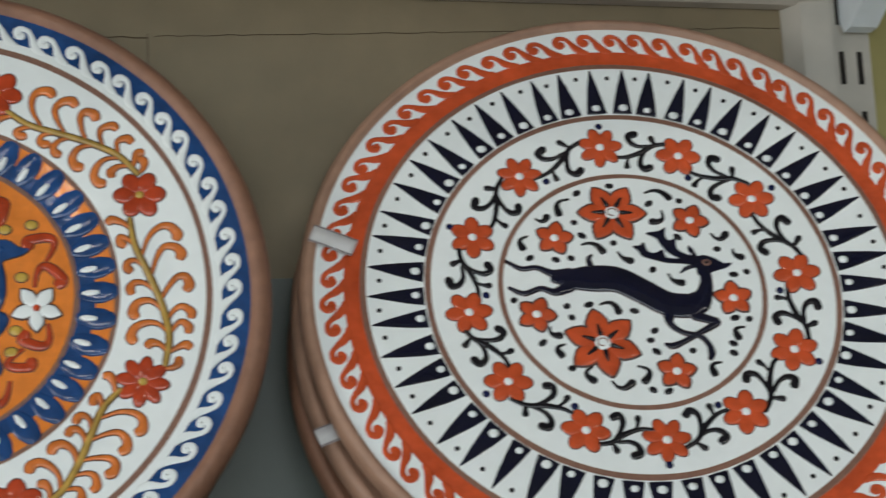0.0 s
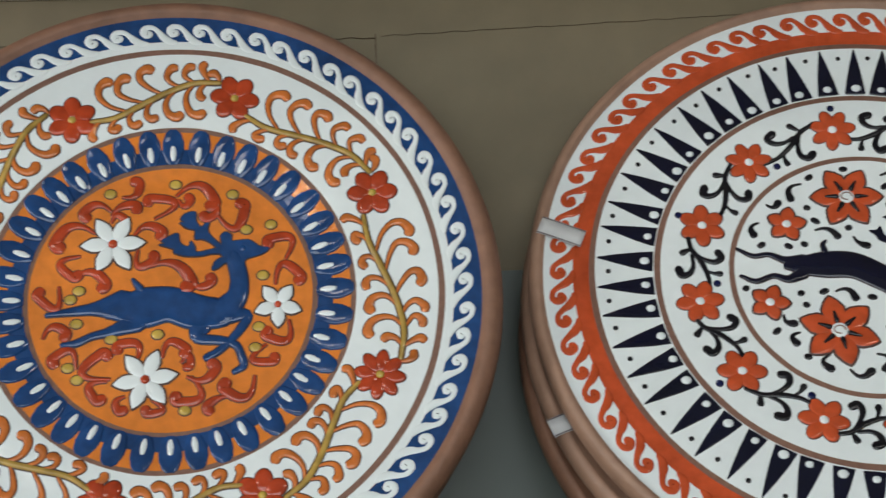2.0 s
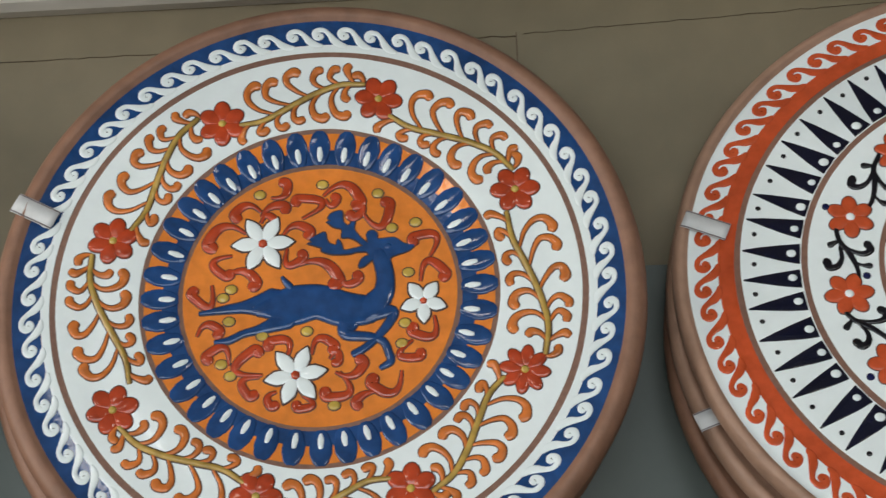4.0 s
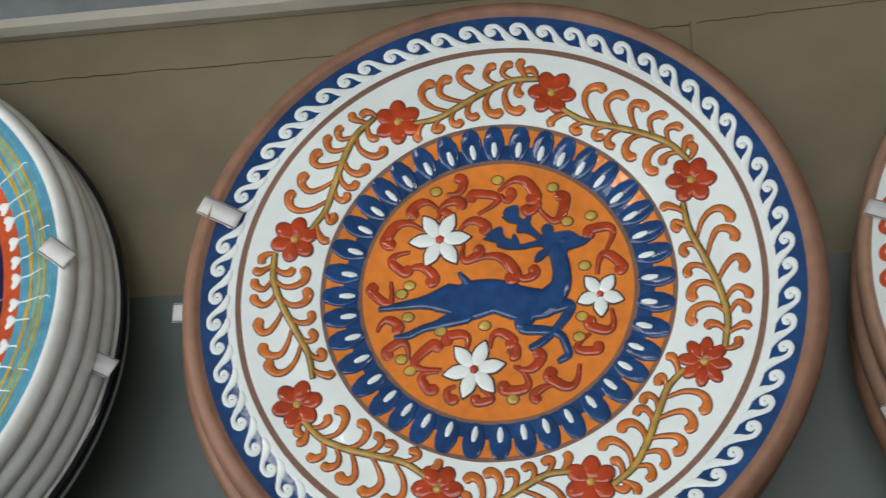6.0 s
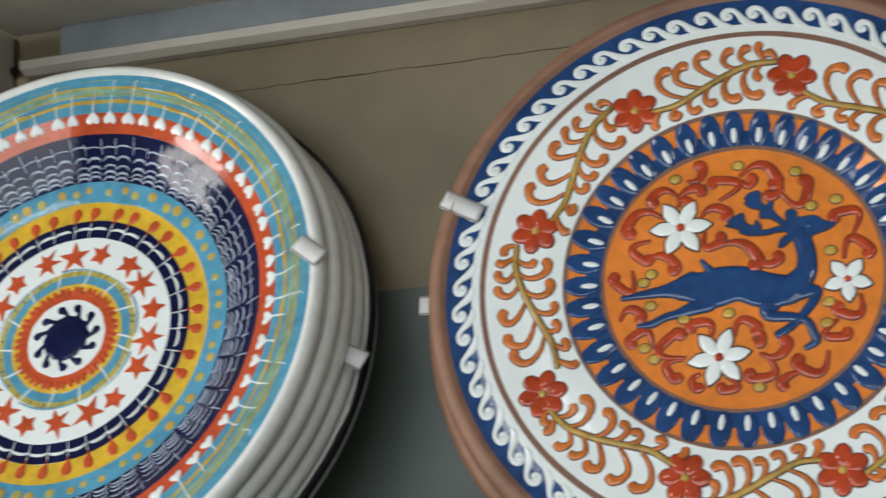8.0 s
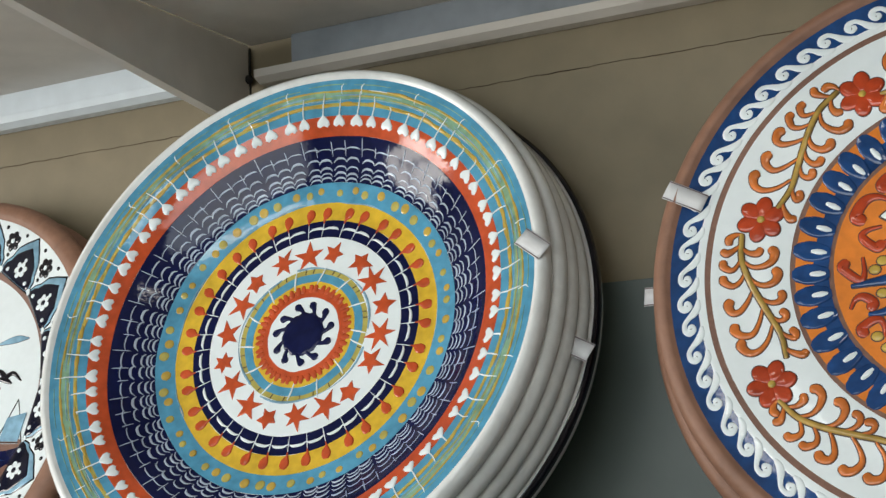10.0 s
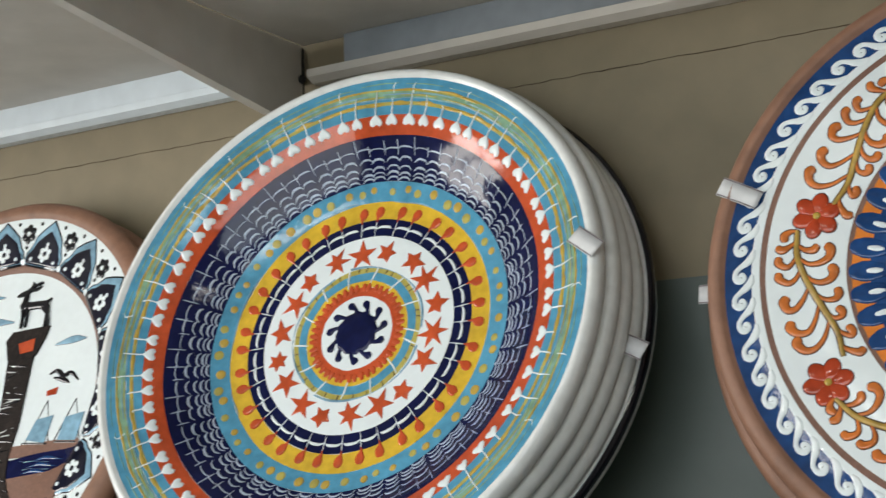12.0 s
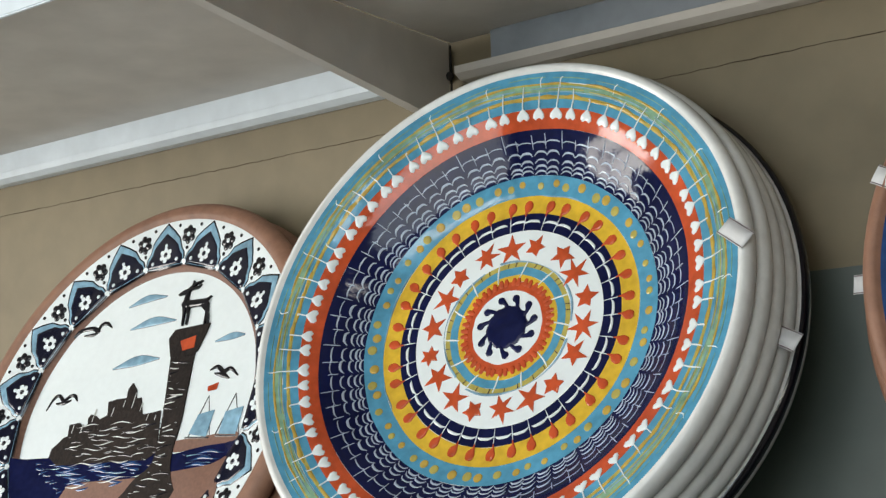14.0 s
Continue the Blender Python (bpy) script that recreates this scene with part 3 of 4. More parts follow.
for x0, y0, x1, y1, bow in ((-35.9, 54.6, -51.5, 53.9, -0.31), (-35.2, 51.5, -22.0, 58.3, 0.18), (-29.0, 63.3, -19.5, 71.8, -0.32), (-35.2, 47.4, -27.5, 48.8, 0.49), (-10.2, 48.9, -12.9, 62.3, -0.99),
                            (2.4, 63.3, 24.8, 59.3, 0.39), (3.7, 60.5, 10.6, 60.1, -0.54), (25.1, 59.2, 20.8, 48.2, 0.28), (25.3, 51.7, 42.6, 55.2, -0.71), (-22.0, 38.4, -6.2, 41.3, 0.3)):
    scroll(rise_d, x0, y0, x1, y1, bow, G_RED, deer, 2.2 + 0.078 * math.hypot(x1 - x0, y1 - y0))
for x0, y0, x1, y1, bow in ((-44.8, 40.8, -67.2, 35.3, -0.34), (-52.9, 26.4, -56.2, 13.4, -0.71), (-56.2, 12.7, -37.7, 9.5, 0.29), (-64.0, 7.6, -75.8, 2.0, 0.87), (-19.6, 29.1, -10.1, 23.0, -0.72), (-13.5, 18.5, 11.2, 9.1, 0.26),
                            (10.2, 9.9, 22.7, 7.7, -0.28), (66.0, 21.2, 56.6, 33.8, -0.65), (59.7, 5.6, 74.6, 10.1, 0.66)):
    scroll(rise_d, x0, y0, x1, y1, bow, G_RED, deer, 2.2 + 0.078 * math.hypot(x1 - x0, y1 - y0))
for x0, y0, x1, y1, bow in ((67.1, -17.3, 54.5, -26.8, 0.56), (53.7, -31.6, 57.3, -41.9, -0.91), (47.2, -50.0, 29.9, -57.3, 0.51), (31.8, -61.5, 20.6, -66.4, -0.1), (9.4, -49.1, 25.3, -44.7, -0.28), (11.7, -49.2, 4.3, -63.6, 0.63),
                            (5.9, -40.3, 11.1, -42.0, 0.92), (-4.7, -37.0, 8.3, -32.0, 0.51)):
    scroll(rise_d, x0, y0, x1, y1, bow, G_RED, deer, 2.2 + 0.078 * math.hypot(x1 - x0, y1 - y0))
for x0, y0, x1, y1, bow in ((-19.7, -39.7, -29.1, -28.4, -0.53), (-33.9, -48.8, -38.7, -33.2, 0.83), (-35.6, -50.1, -41.1, -61.1, -0.6), (-25.6, -59.4, -28.6, -67.5, -0.37), (-10.1, -61.9, -12.2, -69.9, 0.88), (-71.8, -23.2, -59.1, -19.9, 0.4),
                            (-53.0, -41.6, -65.8, -35.4, -0.57)):
    scroll(rise_d, x0, y0, x1, y1, bow, G_RED, deer, 2.2 + 0.078 * math.hypot(x1 - x0, y1 - y0))
for (x, y), s, k, turn in zip([(-34.1, 33.5), (60.9, -7.4), (-14.1, -49.7)], (0.0195, 0.0145, 0.0190), (6, 5, 6), (62, 54, 68)):
    blossom(rise_d, (x / 1000, y / 1000), s, k, turn, G_WHITE, G_RED, deer, "white_flower", 0.72, 0.15, True, 1.0, 1.02)
for x, y in [(1.7, 70.6), (-36.3, 65.5), (35.3, 63.2), (57.6, 43.0), (43.2, 40.2), (52.5, 11.1), (-52.6, 4.9), (-57.3, -0.3), (-53.4, -15.2), (-7.6, -23.1), (-33.8, -25.0), (-57.3, -41.4), (-51.9, -48.6), (8.1, -68.8), (49.8, -20.6), (47.7, -33.1)]:
    rel = Relief(rise_d)
    loop = [(x / 1000 + 0.0036 * c, y / 1000 + 0.0030 * s) for c, s in [polar(1, 36 * i) for i in range(10)]]
    rel.dome(loop, 0.0014)
    dot = rel.done("yellow_berry", G_YELLOW, deer)
    Relief(rise_d).dome(loop, 0.0007, grow=1.22).done("outline", LINE, dot)
FLOWERS = [(0.1297, 73.3), (0.1318, 26.5), (0.1296, -24.7), (0.1304, -67.0), (0.126, -106.1), (0.1356, -149.9), (0.1283, 163.3), (0.1268, 117.9)]
STEM = [(0.10, 120.5, 1.3), (0.25, 118.0, 1.6), (0.43, 122.5, 1.8), (0.60, 129.5, 1.8), (0.75, 135.5, 1.7), (0.89, 137.5, 1.4)]
OUTER = [[(0.31, 120.8), (0.23, 126.1), (0.19, 133.3), (0.20, 139.2), (0.245, 142.1)], [(0.44, 124.3), (0.36, 128.3), (0.31, 133.6), (0.32, 139.7), (0.355, 142.7)],
         [(0.56, 129.4), (0.51, 132.5), (0.46, 138.0), (0.46, 142.9), (0.50, 145.0)], [(0.66, 133.2), (0.61, 136.0), (0.59, 140.2), (0.615, 145.1)],
         [(0.74, 135.9), (0.69, 139.1), (0.68, 142.2), (0.70, 146.1)], [(0.84, 137.5), (0.81, 141.2), (0.79, 145.2)], [(0.90, 138.0), (0.89, 141.3), (0.865, 143.8)]]
INNER = [[(0.15, 119.2), (0.10, 116.6), (0.055, 112.3)], [(0.27, 118.2), (0.22, 115.2), (0.19, 111.4), (0.22, 110.0)], [(0.40, 121.2), (0.35, 116.7), (0.35, 112.4), (0.38, 111.1)],
         [(0.52, 126.0), (0.47, 120.4), (0.46, 114.9), (0.49, 112.3)], [(0.64, 131.6), (0.59, 126.2), (0.57, 120.7), (0.59, 114.9), (0.64, 112.9)], [(0.75, 135.4), (0.71, 128.9), (0.71, 122.3), (0.745, 116.6), (0.80, 115.5)],
         [(0.83, 136.5), (0.80, 131.8), (0.80, 127.0)]]
for i, (r, a) in enumerate(FLOWERS):
    blossom(rise_d, polar(r, a), 0.0150, 6 if i != 2 else 8, a * 2.3, G_RED, G_YELLOW, deer, "red_flower", 0.0, 0.17, True, 1.0, 1.3)
    span = (a - FLOWERS[(i + 1) % 8][1]) % 360
    vine = strokes_part(rise_d, "vine", [[(*polar(q / 1000, a - span * t), w / 1000) for t, q, w in STEM]], G_STEM, deer, "mustard yellow vine stem", 0.0008, 0.0018, 1.0)
    for n, line in enumerate(OUTER + INNER):
        k = len(line) - 1
        slide, push = 0.012 * math.sin(i * 2.9 + n * 1.7), 0.8 * math.sin(i * 1.3 + n * 2.3)
        leaf = [(*polar((q + push * m / k) / 1000, a - span * (t + slide)), (0.7 + (2.1 if k > 3 else 1.6) * (m / k) ** 1.1) / 1000) for m, (t, q) in enumerate(line)]
        (px, py, pw), (qx, qy, qw) = leaf[-2], leaf[-1]
        bend = (px - leaf[-3][0]) * (qy - py) - (py - leaf[-3][1]) * (qx - px)
        way = math.atan2(qy - py, qx - px) + math.copysign(0.9, bend)
        leaf.append((qx + 0.0022 * math.cos(way), qy + 0.0022 * math.sin(way), qw * 1.0))
        strokes_part(rise_d, "leaf", [leaf], G_LEAF, vine, "", 0.0007, 0.0013, 1.0, per=4)


def spare(at_, face, push, dx, dy, rise, r_face, r_out, thick, mat, label, rim=0.004, band=None, band_mat=None):
    """A further dish behind the front one of a stack."""
    n = Vector(face).normalized()
    u = Vector((0, 0, 1)).cross(n).normalized()
    v = n.cross(u)
    c = Vector(at_) - n * push + u * dx + v * dy
    ob = stand("spare_plate", c, face, label, "plate", "leaning dishes")
    plate_body(ob, rise, r_face, r_out, thick, mat, rim)
    if band:
        Relief(rise).band(band, r_face, 0.0004, 96, 2).done("glaze_ring", band_mat, ob)
    return ob


deer_2 = spare(deer_at, deer_face, 0.020, -0.006, -0.007, rise_d, 0.1785, 0.1915, 0.016, CLAY, "terracotta dish stacked behind the deer dish", 0.004, 0.162, G_BLUE)

# ---- dish with the black hind ----
rise_r = steps((0, -0.004), (0.08, -0.003), (0.127, 0.0), (0.165, 0.003), (0.194, 0.0055))
red_at, red_face = (0.3067, 0.8239, 0.1132), (-0.1401, -0.9180, 0.3710)
red = stand("hind_plate", red_at, red_face, "terracotta dish glazed white, vermilion and black with a running hind", "plate", "leaning dishes")
plate_body(red, rise_r, 0.1945, 0.2040, 0.017, CLAY_PALE)
for nm, r0, r1, mat, lift in (("white_ground", 0.0, 0.0795, G_WHITE, 0.0005), ("clay_ring", 0.0795, 0.0828, CLAYRING, 0.0002), ("white_ring", 0.0828, 0.1238, G_WHITE, 0.0005),
                              ("clay_ring", 0.1238, 0.1276, CLAYRING, 0.0002), ("white_ring", 0.1276, 0.1632, G_WHITE, 0.0005), ("clay_ring", 0.1632, 0.1668, CLAYRING, 0.0002),
                              ("vermilion_ring", 0.1668, 0.1765, G_VERMILION, 0.0005), ("white_ring", 0.1765, 0.1945, G_WHITE, 0.0005)):
    Relief(rise_r).band(r0, r1, lift, wobble=0.0004).done(nm, mat, red)
rel = Relief(rise_r)
hooks(rel, 68, 0.1765, 0.1910, phase=93.0, fat=1.05)
rel.done("wave_scroll", G_VERMILION, red, "vermilion running wave scroll")
TEETH = 49
for i in range(TEETH):
    d = 360 / TEETH
    a = 93.0 + i * d + 0.35 * math.sin(i * 2.3)
    rel = Relief(rise_r)
    half = d * (0.415 + 0.03 * math.sin(i * 1.9))
    tip = 0.25 * math.sin(i * 3.1)
    side = [(0.1282, 1.0), (0.140, 0.70), (0.152, 0.36), (0.1628, 0.06)]
    rel.dome([polar(r, a + tip * (1 - w) - half * w) for r, w in side] + [polar(r, a + tip * (1 - w) + half * w) for r, w in reversed(side)] + [polar(0.1278, a)], 0.0008, centre=polar(0.137, a), edge=0.95)
    tooth = rel.done("black_tooth", G_INK, red)
    rel = Relief(rise_r)
    cx, cy = polar(0.1328 + 0.0006 * math.sin(i * 5.3), a + 0.3 * math.sin(i * 7.7))
    size = 0.0029 + 0.0004 * math.sin(i * 2.9)
    rel.dome([(cx + size * c, cy + size * 0.9 * s) for c, s in [polar(1, 36 * j) for j in range(10)]], 0.0021)
    rel.done("white_spot", G_WHITE, tooth)
    rel = Relief(rise_r)
    cx, cy = polar(0.1558 + 0.0008 * math.sin(i * 4.4), a + d / 2 + 0.25 * math.sin(i * 6.1))
    rel.dome([(cx + 0.0017 * c, cy + 0.0017 * s) for c, s in [polar(1, 45 * j) for j in range(8)]], 0.0013)
    rel.done("black_spot", G_BLACK, tooth)
TRUNK = [[(-47.2, 7.3, 3.1), (-36.7, 6.9, 7.2), (-24.5, 6.9, 9.5), (-8.9, 5.5, 9.4), (5.6, -3.1, 9.0), (19.8, -12.5, 8.8), (33.4, -14.4, 8.6), (40.6, -10.9, 6.9)],
         [(39.4, -13.6, 6.9), (44.5, -4.0, 4.7), (46.2, 3.9, 3.6), (45.6, 11.2, 3.8)],
         [(-24.3, 16.3, 1.9), (-24.9, 20.9, 1.4), (-22.8, 23.3, 0.7)]]
HIND_LEGS = [[(-37.9, 10.8, 4.2), (-48.5, 11.3, 2.6), (-57.8, 15.7, 1.7), (-67.3, 15.2, 1.6), (-76.2, 20.8, 0.9)],
        [(-39.2, 1.7, 4.2), (-48.2, -1.8, 2.6), (-56.6, 0.9, 1.8), (-67.3, -2.3, 1.7), (-75.9, 2.0, 1.0)],
        [(35.4, -21.6, 3.4), (44.4, -25.2, 2.8), (47.5, -27.3, 2.4), (35.3, -34.0, 1.7), (26.0, -38.9, 1.7), (18.7, -41.6, 2.1), (14.5, -40.2, 1.0)],
        [(19.6, -19.2, 4.1), (19.4, -26.2, 2.1), (26.0, -32.7, 1.7), (35.8, -35.6, 1.7), (40.5, -41.9, 1.7), (41.3, -47.3, 2.1), (40.0, -51.0, 1.4)]]
EARS = [[(41.9, 20.1, 1.2), (39.6, 24.5, 1.7), (38.6, 27.0, 0.7)], [(41.3, 13.1, 1.2), (35.1, 11.7, 1.5), (31.2, 8.7, 0.7)]]
hind_figure = strokes_part(rise_r, "hind_figure", TRUNK, G_INK, red, "running blue-black hind", 0.0004, 0.0014, side=1.0)
for line in HIND_LEGS:
    strokes_part(rise_r, "leg", [line], G_INK, hind_figure, "", 0.0004, 0.0013, side=1.0)
for line in EARS:
    strokes_part(rise_r, "ear", [line], G_INK, hind_figure, "", 0, 0.0013, side=1.0)
for nm, loop in (("head", [(40.8, 18.7), (47.1, 20.2), (53.7, 17.6), (58.6, 13.9), (63.7, 13.8), (60.3, 10.8), (52.2, 8.6), (46.6, 6.3), (41.7, 6.6), (41.0, 13.0)]),
                 ("antler", [(42.0, 19.5), (34.7, 22.3), (31.0, 26.1), (31.0, 33.1), (27.3, 31.6), (24.9, 35.0), (25.8, 41.2), (21.6, 38.9), (13.2, 37.7), (19.1, 34.1), (21.5, 29.1), (25.9, 22.7), (34.0, 17.9), (40.8, 16.3)]),
                 ("antler", [(40.9, 17.1), (32.7, 18.3), (23.7, 19.6), (22.1, 25.4), (17.1, 23.2), (12.4, 25.0), (10.8, 31.2), (8.0, 28.9), (3.7, 28.7), (6.8, 25.3), (9.1, 21.2), (16.4, 18.4), (23.1, 16.0), (32.2, 15.1), (40.4, 13.9)])):
    raised(rise_r, nm, loop, G_INK, hind_figure, 0.0013)
Relief(rise_r).dome([(0.0479 + 0.0036 * c, 0.0147 + 0.0030 * q) for c, q in [polar(1, 36 * i) for i in range(10)]], 0.0019).done("eye", CLAYRING, hind_figure)
Relief(rise_r).dome([(0.0479 + 0.0016 * c, 0.0147 + 0.0013 * q) for c, q in [polar(1, 45 * i) for i in range(8)]], 0.0026).done("pupil", G_INK, hind_figure)
for x0, y0, x1, y1, bow in ((-32.5, 64.6, -39.8, 54.3, -0.34), (-54.8, 50.8, -47.9, 51.7, -0.34), (-61.5, 38.2, -65.1, 30.1, -0.34), (-27.9, 31.2, -15.4, 26.3, 0.22), (-6.0, 25.1, 1.0, 18.7, -0.14),
                            (16.7, 67.6, 31.4, 63.6, 0.22), (25.5, 53.7, 18.7, 46.1, 0.37), (54.3, 35.6, 63.4, 34.8, -0.41), (66.1, 23.5, 70.4, 18.0, -0.23)):
    comma(rise_r, x0, y0, x1, y1, bow, G_BLACK, red)
for x0, y0, x1, y1, bow in ((23.3, 8.0, 30.7, 1.6, -0.18), (-21.6, -11.4, -10.9, -16.5, 0.31), (-54.0, -26.1, -48.8, -31.7, -0.29), (-46.5, -37.9, -49.0, -44.6, -0.45), (-31.4, -53.2, -31.9, -62.1, -0.44),
                            (-21.0, -63.4, -9.5, -65.0, -0.34), (-4.2, -54.1, -1.3, -63.9, 0.47), (63.7, -30.9, 59.1, -37.5, -0.43), (45.6, -53.9, 40.7, -60.8, -0.4)):
    comma(rise_r, x0, y0, x1, y1, bow, G_BLACK, red)
for k, (x, y) in enumerate([(-5.3, 73.7), (-26.9, 69.0), (-30.9, 47.3), (-27.1, 37.7), (-7.9, 31.6), (-61.3, 22.6), (-45.3, 20.9), (-35.7, 21.7), (18.1, 59.5), (37.8, 60.7), (33.0, 34.2), (56.3, 24.4), (14.0, 11.7), (63.7, 5.8), (72.1, 7.4), (59.4, -24.4), (67.8, -25.6), (55.3, -41.6), (54.5, -48.0), (-42.1, -11.8), (-28.5, -11.2), (-39.9, -19.7), (-1.2, -16.6), (9.1, -30.7), (5.8, -37.1), (8.3, -44.9), (30.1, -45.2), (-59.2, -36.2), (-43.6, -53.8), (2.5, -70.0), (11.7, -71.2), (-73.9, -6.7)]):
    rel = Relief(rise_r)
    wide, turn = 0.0029 + 0.0005 * math.sin(k * 2.6), 40 * math.sin(k * 1.7)
    rel.dome([(x / 1000 + wide * c * math.cos(radians(turn)) - 0.0022 * s * math.sin(radians(turn)), y / 1000 + wide * c * math.sin(radians(turn)) + 0.0022 * s * math.cos(radians(turn))) for c, s in [polar(1, 36 * i) for i in range(10)]], 0.0012)
    rel.done("black_spot", G_BLACK, red)
for x, y, size, turn in ((-6.2, 53.4, 0.0222, -3), (-23.3, -37.7, 0.0238, 38)):
    big = blossom(rise_r, (x / 1000, y / 1000), size, 6, turn, G_VERMILION, G_WHITE, red, "vermilion_flower", 0.62, 0.23, True, 1.0, 1.25)
    rel = Relief(rise_r)
    for k in range(6):
        p, q = polar(0.0062, turn + 60 * k), polar(0.0122, turn + 60 * k)
        rel.stroke([(x / 1000 + p[0], y / 1000 + p[1], 0.0018), (x / 1000 + q[0], y / 1000 + q[1], 0.0009)], 0.0034)
    rel.done("dark_vein", G_BLACK, big)
    rel = Relief(rise_r)
    rel.stroke([(x / 1000 + 0.0032 * math.cos(k * 0.8), y / 1000 + 0.0026 * math.sin(k * 0.8), 0.0005) for k in range(7)], 0.0050)
    rel.done("eye_line", CLAYRING, big)
for x, y, turn in ((-44.6, 36.3, 5), (42.3, 45.8, -8), (60.7, -10.8, 20), (-60.9, -17.0, -6), (18.4, -58.6, 8)):
    blossom(rise_r, (x / 1000, y / 1000), 0.0122, 5, turn, G_VERMILION, G_WHITE, red, "vermilion_flower", 0.45, 0.24, True, 1.0, 1.2)
RING = [94.4, 65.9, 35.2, 2.3, -27.9, -58.0, -86.9, -113.2, -143.2, -171.8, 158.4, 127.2]
TWIG = [[(0.12, 96.0, 1.3), (0.31, 95.2, 1.5), (0.52, 99.5, 1.9), (0.67, 106.0, 1.7), (0.83, 109.5, 1.5)],
        [(0.60, 104.6, 1.2), (0.47, 103.4, 1.5), (0.37, 105.8, 2.0), (0.345, 110.4, 2.5), (0.41, 112.0, 2.9)],
        [(0.635, 104.6, 1.2), (0.565, 97.5, 1.5), (0.54, 90.8, 2.0), (0.61, 87.0, 2.4), (0.68, 88.9, 2.8)],
        [(0.385, 96.2, 0.9), (0.35, 92.0, 1.2), (0.345, 88.3, 2.2)],
        [(0.68, 106.6, 0.9), (0.615, 111.4, 2.3)]]
for i, a in enumerate(RING):
    blossom(rise_r, polar(0.1028, a), 0.0146, 7 if i in (0, 6, 11) else 6, a * 1.7, G_VERMILION, G_WHITE, red, "vermilion_flower", 0.0, 0.2, True, 1.0, 1.2)
    span = (a - RING[(i + 1) % 12]) % 360
    lines = []
    for n, line in enumerate(TWIG):
        push, slide = (0.7 * math.sin(i * 2.1 + n), 0.018 * math.sin(i * 3.7 + 2 * n)) if n else (0, 0)
        lines.append([(*polar((r + push) / 1000, a - span * (t + slide)), w / 1000) for t, r, w in line])
    strokes_part(rise_r, "black_twig", lines, G_BLACK, red, "", 0, 0.0013, 1.0)
    rel = Relief(rise_r)
    cx, cy = polar(*((0.1185, a - 1) if i % 2 == 0 else (0.0905, a - span * 0.22)))
    rel.dome([(cx + 0.0025 * c, cy + 0.0025 * s) for c, s in [polar(1, 36 * j) for j in range(10)]], 0.0014)
    rel.done("navy_spot", G_NAVY, red)
red_2 = spare(red_at, red_face, 0.021, -0.007, -0.008, rise_r, 0.1925, 0.2025, 0.017, CLAY_PALE, "pale terracotta dish stacked behind the hind dish")
red_3 = spare(red_at, red_face, 0.042, -0.010, -0.020, rise_r, 0.1925, 0.2025, 0.017, CLAY, "terracotta dish at the back of the stack", 0.004)

# ---- deep bowl with bright rings ----
rise_b = swell((0, 0.0), (0.095, 0.0003), (0.121, 0.0054), (0.1513, 0.0223), (0.1648, 0.0293), (0.1913, 0.0375), (0.21, 0.041))
bowl_at, bowl_face = (-0.5625, 0.824, 0.1062), (0.0464, -0.9372, 0.3456)
bowl = stand("ring_bowl", bowl_at, bowl_face, "deep white bowl painted with turquoise, navy, yellow and vermilion rings", "bowl", "leaning dishes")
plate_body(bowl, rise_b, 0.1913, 0.2005, 0.018, CREAM, 0.003)
for nm, r0, r1, mat, lift, wob in (("white_ground", 0.0, 0.0292, G_WHITE, 0.0004, 0.0), ("vermilion_ring", 0.0292, 0.0362, G_VERMILION, 0.0005, 0.001), ("yellow_ring", 0.0362, 0.0415, G_SUN, 0.0004, 0.0008),
                              ("turquoise_ring", 0.0415, 0.0478, G_SKY, 0.0005, 0.0008), ("yellow_ring", 0.0478, 0.0518, G_OLIVE, 0.0004, 0.0008), ("white_ring", 0.0518, 0.0777, G_WHITE, 0.0004, 0.0006),
                              ("navy_ring", 0.0777, 0.0915, G_NAVY, 0.0005, 0.0006), ("yellow_ring", 0.0915, 0.1062, G_SUN, 0.0004, 0.0006), ("turquoise_ring", 0.1062, 0.1211, G_SKY, 0.0005, 0.0006),
                              ("navy_ring", 0.1211, 0.1513, G_NAVY, 0.0004, 0.0005), ("vermilion_ring", 0.1513, 0.1648, G_VERMILION, 0.0005, 0.0005), ("turquoise_ring", 0.1648, 0.1712, G_SKY, 0.0004, 0.0005),
                              ("yellow_ring", 0.1712, 0.1738, G_OLIVE, 0.0005, 0.0010), ("turquoise_ring", 0.1738, 0.1762, G_SKY, 0.0004, 0.0010), ("teal_ring", 0.1762, 0.1818, G_TEAL, 0.0004, 0.0012),
                              ("yellow_ring", 0.1818, 0.1832, G_OLIVE, 0.0004, 0.0012), ("turquoise_ring", 0.1832, 0.1913, G_SKY, 0.0004, 0.0005)):
    Relief(rise_b).band(r0, r1, lift, rings=5, wobble=wob).done(nm, mat, bowl)
rel = Relief(rise_b)
rel.dome([polar(0.0174 * (1 + 0.04 * math.sin(i * 2.1)), 10 * i) for i in range(36)], 0.0018)
boss = rel.done("navy_boss", G_NAVY, bowl, "navy centre with eleven blobs round it")
for i in range(11):
    a = 360 * i / 11 + 8 + 2 * math.sin(i * 3.3)
    rel = Relief(rise_b)
    rel.stroke([(*polar(0.016, a - 9), 0.0014), (*polar(0.0198, a - 2), 0.0018), (*polar(0.0224, a + 4), 0.0032)], 0.0012)
    rel.done("navy_blob", G_NAVY, boss)
